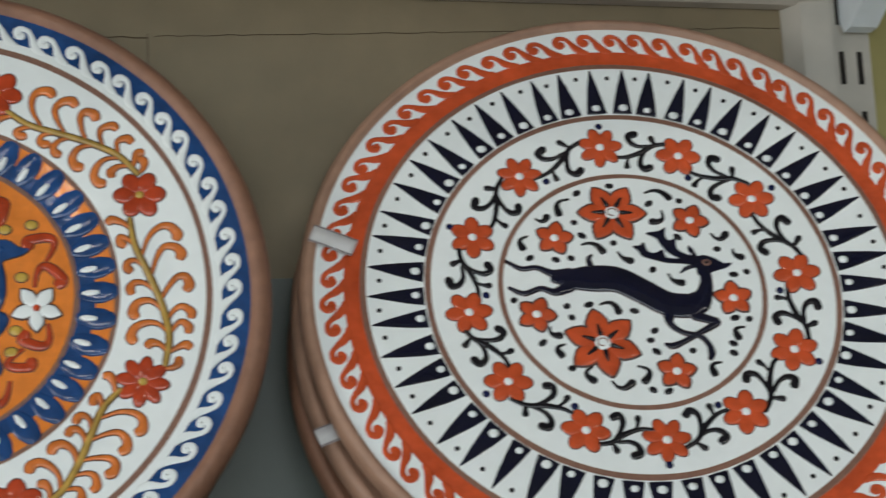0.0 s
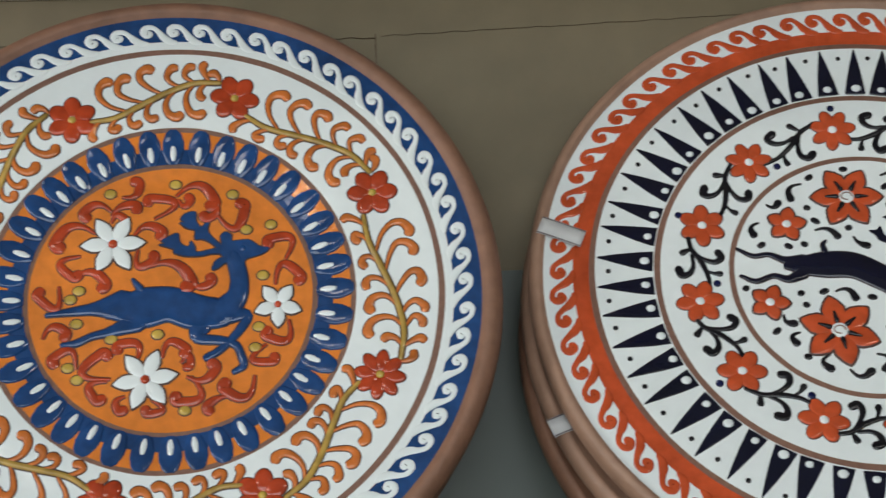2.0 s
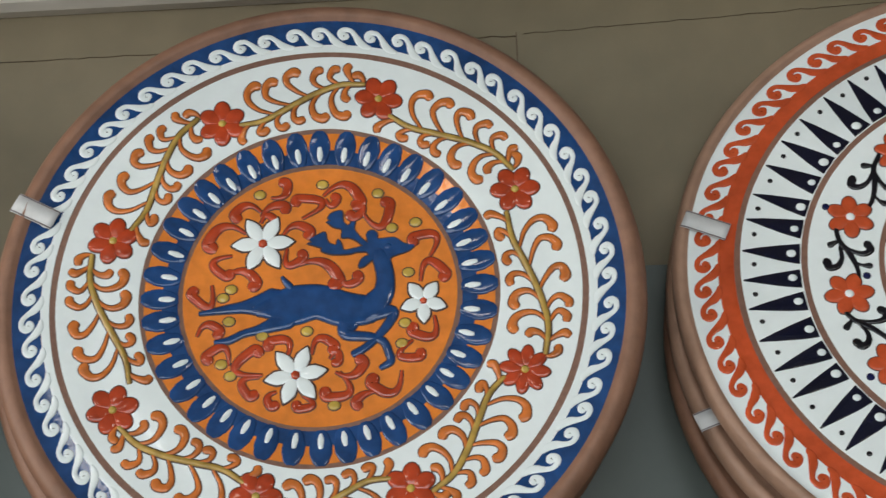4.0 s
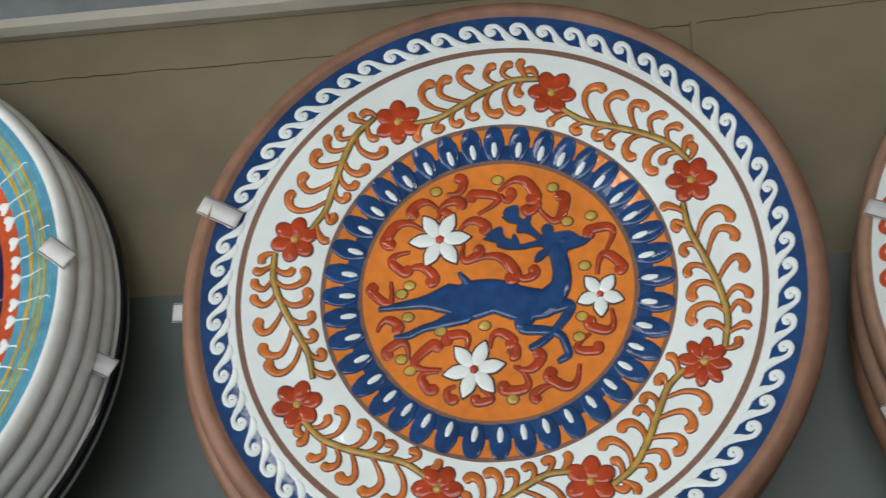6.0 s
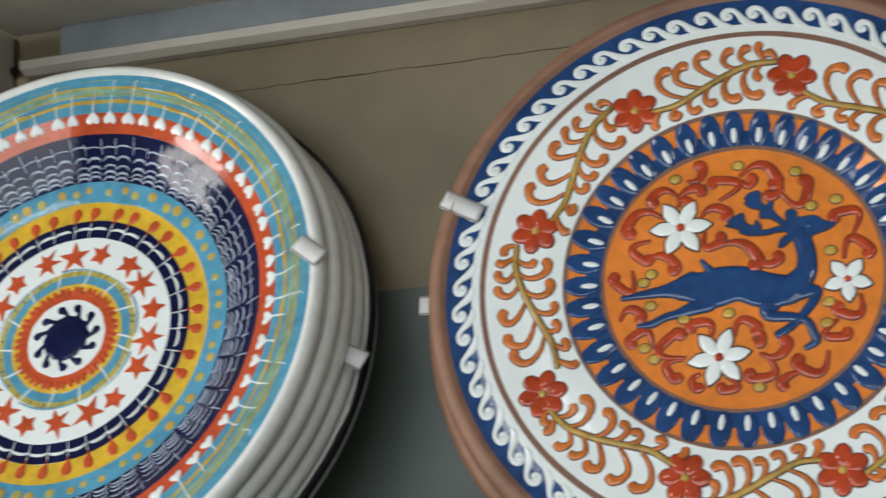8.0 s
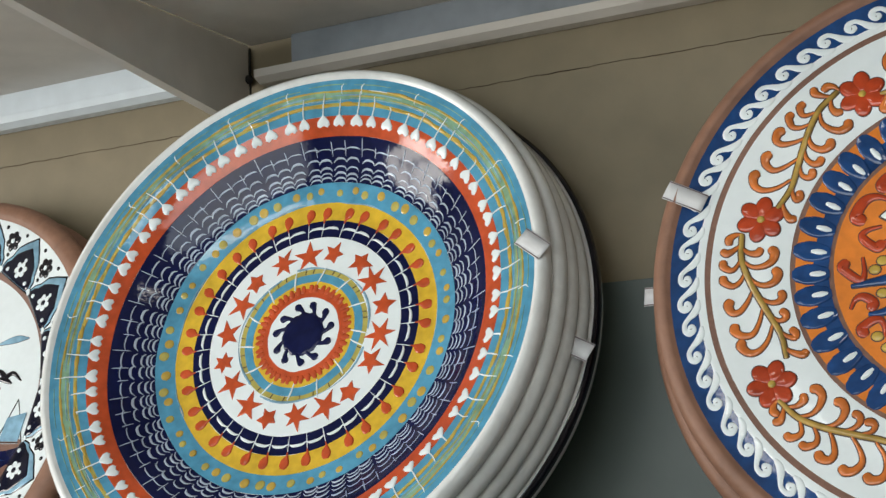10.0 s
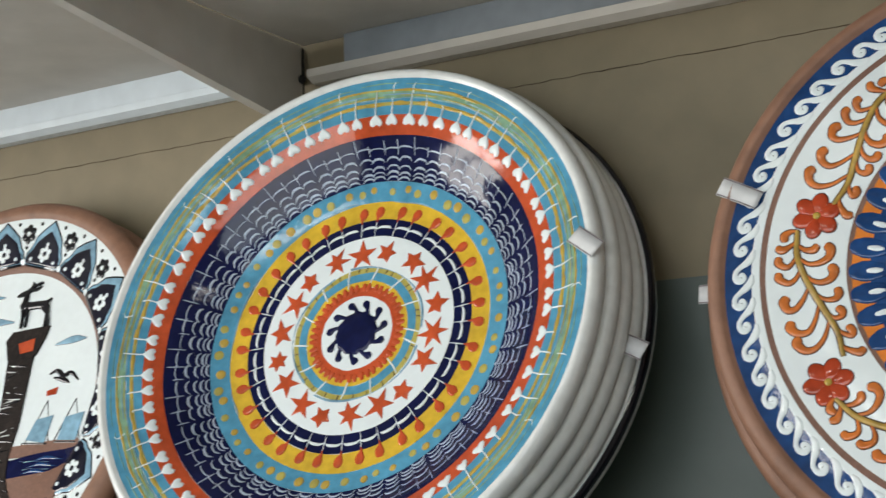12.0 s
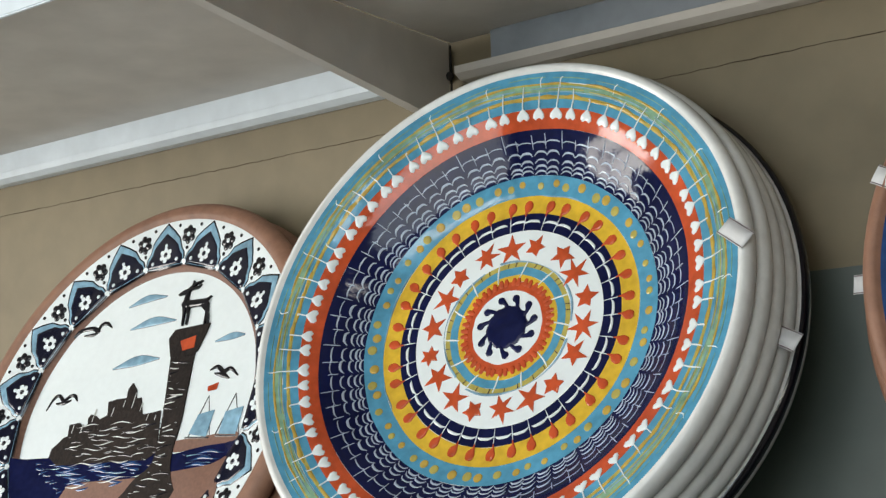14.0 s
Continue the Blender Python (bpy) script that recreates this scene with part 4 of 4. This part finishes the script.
for i in range(44):
    a = 360 * i / 44 + 1.2 * math.sin(i * 2.7)
    rel = Relief(rise_b)
    rel.stroke([(*polar(0.0345, a), 0.0022), (*polar(0.0375, a), 0.0017)], 0.0009, per=3)
    rel.done("vermilion_tick", G_VERMILION, bowl)
for i in range(40):
    a = 9 * i + 2.0 * math.sin(i * 2.2)
    rel = Relief(rise_b)
    if i % 3:
        rel.stroke([(*polar(0.0482, a), 0.0003), (*polar(0.0515, a - 0.8), 0.0004)], 0.0010, per=3)
        rel.done("dark_tick", LINE, bowl)
    else:
        rel.stroke([(*polar(0.0385 + 0.002 * math.sin(i * 3.1), a), 0.0003), (*polar(0.045, a - 2), 0.0007), (*polar(0.0520 + 0.0015 * math.sin(i), a - 4), 0.0004)], 0.0012, per=4)
        rel.done("white_tick", G_WHITE, bowl)
for j in range(3):
    rel = Relief(rise_b)
    rel.stroke([(*polar(0.0526 + 0.0009 * math.sin(j * 4 + k * 0.9), 120 * j + 13 * k), 0.0006 + 0.0004 * math.sin(k)) for k in range(9)], 0.0009)
    rel.done("pale_trail", G_PALE, bowl)
for i in range(18):
    a = 360 * i / 18 + 15.3 + 1.5 * math.sin(i * 2.4)
    cx, cy = polar(0.0642 + 0.0015 * math.sin(i * 4.3), a)
    rel = Relief(rise_b)
    loop = []
    points = 6 if i % 4 == 1 else 5
    for k in range(2 * points):
        q = (0.0112 + 0.0026 * math.sin(i * 2 + k * 3)) if k % 2 == 0 else 0.0048 + 0.0007 * math.sin(i * 3 + k)
        x, y = polar(q, a + 180 * k / points + 14 * math.sin(i * 1.6))
        loop.append((cx + x, cy + y))
    rel.dome(loop, 0.0010, edge=0.7)
    rel.done("vermilion_star", G_VERMILION, bowl)
BRICKS = 37
for i in range(BRICKS):
    d = 360 / BRICKS
    a = 14.7 + i * d + 0.8 * math.sin(i * 2.9)
    rel = Relief(rise_b)
    rel.stroke([(*polar(0.0842, a - d * 0.44), 0.0003), (*polar(0.0853, a - d * 0.25), 0.0011), (*polar(0.0853, a + d * 0.2), 0.0010), (*polar(0.0838, a + d * 0.46), 0.0003)], 0.0012, per=4)
    rel.stroke([(*polar(0.0780, a + d * 0.5), 0.0002), (*polar(0.0850, a + d * 0.5), 0.0004), (*polar(0.0912, a + d * 0.5), 0.0002)], 0.0010, per=3)
    rel.done("white_dash", G_WHITE, bowl)
    b = a + d * 0.5
    rel = Relief(rise_b)
    rel.stroke([(*polar(0.0895, b), 0.0004), (*polar(0.0925, b), 0.0011), (*polar(0.0958, b - 0.6), 0.0034), (*polar(0.0985, b - 0.9), 0.0038)], 0.0012, per=4)
    rel.done("vermilion_drop", G_VERMILION, bowl)
for i in range(56):
    a = 360 * i / 56 + 1.2 * math.sin(i * 1.9)
    cx, cy = polar(0.1142 + 0.0012 * math.sin(i * 3.3), a)
    rel = Relief(rise_b)
    s = 0.0034 + 0.0006 * math.sin(i * 5.7)
    rel.dome([(cx + s * c, cy + s * q) for c, q in [polar(1, 36 * j) for j in range(10)]], 0.0009)
    rel.done("yellow_dot", G_OLIVE if i % 2 else G_YELLOW, bowl)
for a, reach, q in ((62, 20, 0.1062), (98, 16, 0.1075), (150, 34, 0.1068), (200, 14, 0.1060)):
    rel = Relief(rise_b)
    rel.stroke([(*polar(q + 0.0006 * math.sin(k), a + reach * k / 6), 0.0005 if 0 < k < 6 else 0.0002) for k in range(7)], 0.0010)
    rel.done("pale_trail", G_PALE, bowl)
COLUMNS = 70
for i in range(COLUMNS):
    d = 360 / COLUMNS
    a = 83.5 + i * d + 0.5 * math.sin(i * 2.3)
    rel = Relief(rise_b)
    for j, q in enumerate((0.1240, 0.1272, 0.1312, 0.1366, 0.1432)):
        r = q + 0.0005 * math.sin(i * 1.7 + j)
        thick = (0.00062, 0.00060, 0.00062, 0.00066, 0.0004)[j] * (1 + 0.25 * math.sin(i * 3.1 + 2 * j))
        sag = 0.0022 if j < 4 else 0.0008
        rel.stroke([(*polar(r - sag, a - d * 0.47), 0.0002), (*polar(r, a - d * 0.28), thick), (*polar(r + 0.0002, a + d * 0.18), thick), (*polar(r - sag, a + d * 0.46), 0.00022)], 0.0008, per=3)
    rel.stroke([(*polar(0.1385, a + d * 0.5), 0.0002), (*polar(0.1430, a + d * 0.52), 0.0004), (*polar(0.1475 + 0.0030 * math.sin(i * 4.1), a + d * 0.55), 0.0003)], 0.0009, per=4)
    rel.done("white_scale", G_ICE, bowl)
for i in range(COLUMNS):
    d = 360 / COLUMNS
    a = 83.5 + i * d + 0.5 * math.sin(i * 3.7)
    s = 1.0 + 0.12 * math.sin(i * 2.2)
    rel = Relief(rise_b)
    half = [(0.1662, 0.0), (0.1640, 0.16), (0.1612, 0.33), (0.1586, 0.36), (0.1570, 0.20)]
    spade = [polar(q, a + d * t * s) for q, t in half] + [polar(0.1584, a)] + [polar(q, a - d * t * s) for q, t in reversed(half[1:])]
    rel.dome(spade, 0.0016, centre=polar(0.1612, a))
    rel.stroke([(*polar(0.1600, a), 0.0003), (*polar(0.1665, a), 0.0005), (*polar(0.1715, a - 0.1), 0.00055), (*polar(0.1765 + 0.005 * math.sin(i * 1.3), a - 0.5 * math.sin(i)), 0.0003)], 0.0019, per=3)
    rel.done("white_heart", G_WHITE, bowl)
    if i % 3 == 0:
        rel = Relief(rise_b)
        rel.stroke([(*polar(0.1800, a - 0.3), 0.0003), (*polar(0.1850, a - 0.4 * math.sin(i)), 0.00045), (*polar(0.1875, a - 0.5), 0.0002)], 0.0010, per=3)
        rel.done("white_dash", G_WHITE, bowl)
for r, w, n, mat, seed in ((0.1724, 0.0019, 60, G_YELLOW, 1), (0.1824, 0.0010, 44, G_YELLOW, 3), (0.1778, 0.0007, 30, G_OLIVE, 2), (0.1795, 0.0006, 28, G_PALE, 4), (0.1762, 0.0006, 26, G_PALE, 5), (0.1868, 0.0005, 30, G_TEAL, 6)):
    for i in range(n):
        d = 360 / n
        a = i * d + 2 * math.sin(i * seed)
        rel = Relief(rise_b)
        q = r + 0.0006 * math.sin(i * 2.1 + seed)
        rel.stroke([(*polar(q, a), w * 0.4), (*polar(q + 0.0002, a + d * 0.4), w * (0.8 + 0.2 * math.sin(i * 1.1))), (*polar(q, a + d * 0.85), w * 0.3)], 0.0008, per=4)
        rel.done("pale_dash" if mat is G_PALE else "yellow_dash", mat, bowl)
for k, push in enumerate((0.017, 0.033, 0.049)):
    bowl_spare = spare(bowl_at, bowl_face, push, 0.002 * k + 0.001, 0.003 + 0.0005 * k, rise_b, 0.1935, 0.2040, 0.018, CREAM, "plain cream glazed bowl stacked behind the painted bowl", 0.003)
last = spare(bowl_at, bowl_face, 0.064, 0.007, 0.005, rise_b, 0.1945, 0.2060, 0.018, CREAM, "cream bowl with a black edge at the back", 0.003)
lathe("black_edge", [(0.2032, 0.0408), (0.2054, 0.0400), (0.2067, 0.0383), (0.2069, 0.0348), (0.2056, 0.0328)], G_BLACK, last, label="thin black edge line")

# ---- dish with the harbour tower ----
rise_c = steps((0, -0.0085), (0.138, -0.0080), (0.148, -0.001), (0.19, 0.006))
tower_at, tower_face = (-0.9536, 0.81, 0.0678), (0.0128, -0.9250, 0.3797)
harbour = stand("harbour_plate", tower_at, tower_face, "terracotta dish showing a stag on a harbour tower, castle and ships", "plate", "leaning dishes")
plate_body(harbour, rise_c, 0.1865, 0.2050, 0.018, CLAY, 0.003)
for nm, r0, r1, mat, lift in (("white_ground", 0.0, 0.139, G_WHITE, 0.0005), ("clay_ring", 0.139, 0.1445, CLAYRING, 0.0003), ("white_ring", 0.1445, 0.1865, G_WHITE, 0.0005)):
    Relief(rise_c).band(r0, r1, lift).done(nm, mat, harbour)


def ogee(a, half, r0, r1, steps_=8):
    prof = [(0.0, 0.96), (0.12, 1.0), (0.28, 0.93), (0.38, 0.78), (0.46, 0.72), (0.62, 0.62), (0.80, 0.34), (1.0, 0.02)]
    side = [(r0 + (r1 - r0) * t, half * w) for t, w in prof]
    return [polar(r, a - w) for r, w in side] + [polar(r, a + w) for r, w in reversed(side)]


for i in range(19):
    a = 75.0 + 360 * i / 19
    rel = Relief(rise_c)
    rel.dome(ogee(a, 9.3, 0.1450, 0.1850), 0.0008, centre=polar(0.158, a), edge=0.95)
    pale = rel.done("pale_ogee", G_PALE, harbour)
    Relief(rise_c).dome(ogee(a, 9.47, 0.1448, 0.1862), 0.0004, centre=polar(0.158, a), grow=1.035, edge=0.95).done("outline", G_BLACK, pale)
    rel = Relief(rise_c)
    rel.dome(ogee(a, 8.9, 0.1452, 0.1765), 0.0013, centre=polar(0.155, a), edge=0.95)
    rel.done("navy_ogee", G_INK, pale)
    cx, cy = polar(0.1552, a)
    blossom(rise_c, (cx, cy), 0.0088, 6, a, G_WHITE, G_INK, pale, "white_flower", 0.0, 0.32, False, 1.0, 1.5)
    rel = Relief(rise_c)
    for r, b in ((0.1495, a - 5.8), (0.1495, a + 5.8), (0.1640, a)):
        cx, cy = polar(r, b)
        rel.dome([(cx + 0.0022 * c, cy + 0.0022 * s) for c, s in [polar(1, 45 * j) for j in range(8)]], 0.0024)
    rel.done("white_spot", G_WHITE, pale)
    b = a + 360 / 38
    cx, cy = polar(0.1720, b)
    blossom(rise_c, (cx, cy), 0.0092, 6, b, G_BLACK, G_WHITE, harbour, "black_flower", 0.0, 0.26, False, 1.0, 1.4)
    for r, q in ((0.1600, b), (0.1815, b - 4.5), (0.1815, b + 4.5)):
        cx, cy = polar(r, q)
        Relief(rise_c).dome([(cx + 0.0019 * c, cy + 0.0019 * s) for c, s in [polar(1, 45 * j) for j in range(8)]], 0.0013).done("black_spot", G_BLACK, harbour)



def patch(name, loop, mat, lift, label=""):
    rel = Relief(rise_c)
    rel.slab([(x / 1000, y / 1000) for x, y in loop], lift)
    return rel.done(name, mat, harbour, label)


def courses(name, lines, mat, w, lift, label=""):
    rel = Relief(rise_c)
    for x0, y0, x1, y1 in lines:
        x0, y0, x1, y1 = 0.985 * x0 - 0.136 * y0 + 8.9, 0.002 * x0 + 1.051 * y0 - 10.7, 0.985 * x1 - 0.136 * y1 + 8.9, 0.002 * x1 + 1.051 * y1 - 10.7
        n = max(2, int(abs(x1 - x0) / 7))
        pts = [((x0 + (x1 - x0) * k / n) / 1000, (y0 + (y1 - y0) * k / n + 1.3 * math.sin(k * 1.3 + y0)) / 1000, w * (0.5 + 0.5 * math.sin(k * 1.1 + x0))) for k in range(n + 1)]
        rel.stroke(pts, lift, per=3)
    return rel.done(name, mat, harbour, label)


raised(rise_c, "sea", [(-140.4, -37.5), (-89.5, -37.1), (-21.4, -38.7), (32.6, -35.8), (62.9, -40.1), (100.0, -33.7), (141.2, -32.0), (135.7, -44.7), (114.3, -51.9), (69.5, -57.2), (34.0, -61.1), (-32.7, -62.7), (-53.4, -65.8), (-46.5, -87.0), (-115.4, -84.5)], G_NAVY, harbour, 0.0007)
raised(rise_c, "shore", [(63.5, -28.0), (90.5, -25.7), (133.0, -22.9), (132.6, -30.8), (100.1, -34.2), (66.2, -38.2)], CLAYRING, harbour, 0.0010)
raised(rise_c, "ground", [(-55.4, -64.7), (-33.1, -61.7), (33.4, -59.6), (69.0, -55.7), (113.7, -50.4), (131.8, -44.3), (134.3, -66.8), (118.6, -92.3), (-49.5, -87.0)], CLAYRING, harbour, 0.0011)
patch("castle", [(-92.7, -37.0), (-92.2, -28.4), (-85.3, -23.4), (-81.4, -18.6), (-75.9, -17.3), (-78.6, -6.2), (-64.8, -4.7), (-59.6, -9.4), (-54.0, -7.0), (-56.0, -0.9), (-53.0, 2.7), (-46.1, 0.7), (-40.1, -2.9), (-31.4, 0.9), (-35.5, 13.6), (-24.5, 15.6), (-12.9, 16.0), (-14.2, 24.2), (-10.3, 30.4), (-2.7, 22.8), (-0.1, 14.6), (6.1, 15.3), (13.5, -1.1), (25.2, -0.2), (35.7, 1.3), (45.5, -37.4), (34.6, -44.0), (-19.1, -44.1), (-78.1, -45.1)], BARK, 0.0016, "dark castle with battlements")
raised(rise_c, "tower", [(25.9, 65.2), (54.6, 61.5), (58.2, 46.1), (61.5, 19.5), (65.0, -9.3), (64.8, -29.6), (65.8, -42.2), (69.3, -54.8), (78.4, -69.7), (95.4, -86.9), (17.3, -85.6), (21.1, -71.7), (30.1, -60.0), (42.6, -50.3), (45.1, -36.4), (41.7, -10.6), (34.0, 26.6)], BARK, harbour, 0.0020)
patch("tower_head", [(19.7, 70.2), (25.0, 78.5), (66.4, 81.6), (64.9, 72.5), (60.2, 55.7), (54.7, 51.8), (40.3, 49.8), (28.3, 51.8)], BARK, 0.0026)
patch("red_opening", [(36.0, 66.5), (54.1, 70.3), (55.6, 58.7), (41.9, 56.7)], G_VERMILION, 0.0032)
tower_rows = []
for k in range(15):
    y = 53 - 8.2 * k
    tower_rows.append((30 + (53 - y) * 0.055 - max(0, -26 - y) * 0.72, y, 54.5 + max(0, -42 - y) * 0.5))
courses("tower_courses", [(x0, y, x1, y + 0.8) for x0, y, x1 in tower_rows], G_BLACK, 0.0013, 0.0031)
for k, (x0, y, x1) in enumerate(tower_rows):
    courses("tower_glint", [(x0 + 1, y - 4, x1 - 2 - 4 * (k % 3), y - 3.4), (x0 + 3 * (k % 2), y + 1, x0 + 9 + 4 * (k % 3), y + 1.5)], CREAM, 0.0007, 0.0036)
courses("castle_courses", [(-88 + 4 * (k % 3), -2 - 5.5 * k, 34, -1 - 5.0 * k) for k in range(6)], G_BLACK, 0.0012, 0.0026)
for k in range(9):
    courses("castle_glint", [(-80 + 9 * (k % 4), 2 - 4.4 * k, 12 + 5 * (k % 3), 3 - 4.2 * k)], CREAM, 0.0006, 0.0034)
courses("sea_waves", [(-126 + 6 * k, -31 - 3.6 * k, 24 - 3 * k, -29 - 3.0 * k) for k in range(8)] + [(67, -29 - 5 * k, 120, -27 - 5 * k) for k in range(3)], G_BLUE, 0.0016, 0.0014, "blue waves")
courses("sea_glints", [(-112 + 21 * k, -36 - 6.0 * (k % 3), -88 + 22 * k, -34 - 6.0 * (k % 3)) for k in range(5)] + [(72, -31 - 6 * k, 100, -29 - 6 * k) for k in range(2)], G_PALE, 0.0007, 0.0022)
courses("shore_foam", [(-74, -53, 26, -43), (72, -45, 118, -38)], CREAM, 0.0008, 0.0024)
rel = Relief(rise_c)
for x, y, h in ((-72.1, -7.1, 7), (-60.4, -7.1, 6), (-49.2, 7.4, 12), (-25.7, 7.4, 8), (-13.6, 13.7, 6), (-2.4, 19.9, 14), (9.4, 9.5, 7), (21.4, -1.9, 5), (31.3, -2.9, 4)):
    rel.stroke([(x / 1000, (y - h) / 1000, 0.0005), (x / 1000 + 0.0004, y / 1000, 0.0005)], 0.0034)
rel.done("castle_edge", CREAM, harbour)
courses("shore_marks", [(-52 + 13 * k, -62 - 7 * (k % 4), -44 + 13 * k, -60 - 7 * (k % 4)) for k in range(12)], CREAM, 0.0006, 0.0017)
strokes_part(rise_c, "stag_figure", [[(x, y, w + 0.15) for x, y, w in line] for line in [[(27.4, 104.0, 4.5), (35.3, 103.7, 4), (45.8, 103.7, 4), (52.9, 103.5, 4)],
    [(26.6, 104.1, 4), (26.7, 109.8, 3), (26.4, 116.0, 2.5)],
    [(27.3, 117.6, 2.5), (21.9, 116.5, 2.5), (16.3, 114.3, 1)],
    [(26.8, 118.8, 1.5), (32.5, 122.8, 1.5), (41.2, 125.7, 0.8)],
    [(30.7, 121.8, 1), (30.3, 126.4, 0.8)],
    [(28.3, 118.7, 1.5), (37.8, 119.8, 1.2), (41.1, 122.2, 0.5)],
    [(53.0, 105.2, 1.5), (58.0, 108.5, 0.5)],
    [(27.0, 101.3, 2.5), (29.2, 93.8, 1.5), (31.1, 82.9, 1)],
    [(32.2, 100.7, 2), (34.7, 92.0, 1.2), (35.8, 83.5, 1)],
    [(54.5, 101.0, 3), (57.9, 93.5, 1.8), (59.2, 80.7, 1)],
    [(50.8, 99.7, 2), (59.3, 91.7, 1.2), (63.0, 81.4, 1)]]], G_BLACK, harbour, "black stag on the tower", 0, 0.0030, side=1.0)
for bird in [[[(-112.1, 83.8, 0.8), (-104.6, 90.4, 2), (-90.1, 91.4, 2.5), (-80.6, 87.5, 2)], [(-82.4, 86.6, 2), (-79.4, 93.9, 2), (-72.1, 95.0, 2), (-63.8, 90.0, 0.8)], [(-98.9, 84.6, 1), (-87.1, 84.7, 2), (-80.6, 87.5, 1.5)]],
    [[(-118.5, 10.4, 0.8), (-113.3, 21.4, 1.8), (-106.8, 24.3, 1.8), (-98.5, 18.2, 2)], [(-98.5, 18.2, 2), (-90.6, 23.2, 1.8), (-84.0, 22.3, 1.8), (-79.5, 17.5, 0.8)], [(-107.1, 16.4, 1), (-97.7, 16.4, 2), (-88.5, 18.6, 1)]],
    [[(82.4, 35.7, 0.8), (90.1, 38.2, 2), (98.8, 32.3, 2.5)], [(98.8, 32.3, 2.5), (106.3, 35.4, 2), (116.6, 28.4, 0.8)], [(89.1, 32.0, 1), (99.8, 29.6, 2.5), (106.8, 26.5, 1)]]]:
    strokes_part(rise_c, "gull", bird, G_BLACK, harbour, "", 0, 0.0014)
for line in [
    [(-48.4, 109.2, 0.4), (-26.9, 115.5, 3), (-1.0, 115.5, 0.4)],
    [(-36.8, 85.0, 0.4), (-9.5, 90.8, 3.5), (20.0, 89.4, 0.4)],
    [(-44.2, 46.3, 0.4), (-15.7, 52.3, 3.9), (13.1, 52.5, 0.4)],
    [(78.5, 62.9, 0.4), (97.2, 66.5, 2.6), (111.6, 66.7, 0.4)],
]:
    strokes_part(rise_c, "cloud", [[(x, y, w * 1.35) for x, y, w in line]], G_PALE, harbour, "", 0.0004, 0.0012)
for loop in [
    [(78.3, -22.5), (83.6, -5.2), (100.9, -2.1), (99.3, -26.0)],
    [(113.4, -24.3), (114.6, -4.5), (133.6, -0.7), (132.7, -25.3)],
]:
    sail = patch("sail", loop, G_PALE, 0.0013)
    x, y = loop[1]
    strokes_part(rise_c, "rigging", [[(x - 6, -26.7, 0.5), (x + 6, 11.6, 0.3)], [(x + 6, 11.6, 0.2), (loop[3][0] + 4, -25.7, 0.25)], [(loop[0][0] - 3, -25.7, 1.0), (loop[3][0] + 3, -26.7, 1.0)]], G_BLACK, harbour, "", 0, 0.0016)
patch("pennant", [(85.2, 20.0), (96.7, 23.2), (96.3, 16.9), (86.5, 15.8)], G_RED, 0.0012)
harbour_2 = spare(tower_at, tower_face, 0.022, 0.010, -0.002, rise_c, 0.1865, 0.2050, 0.018, CLAY, "terracotta dish stacked behind the harbour dish", 0.003)

# ---- price labels ----
price_label(rise_d, 0.1850, 161.6, 0.027, 0.0125, deer, -8)
price_label(rise_d, 0.1850, 178.6, 0.016, 0.0125, deer_2, 0, 0.35)
price_label(rise_r, 0.1925, 169.0, 0.028, 0.012, red, -11)
price_label(rise_r, 0.1965, -157.0, 0.018, 0.012, red_2, 0, 0.6)
price_label(rise_b, 0.1965, 7.4, 0.024, 0.0135, bowl, -46)
price_label(rise_b, 0.2060, -8.2, 0.018, 0.0135, bowl_spare, -20, 0.5)
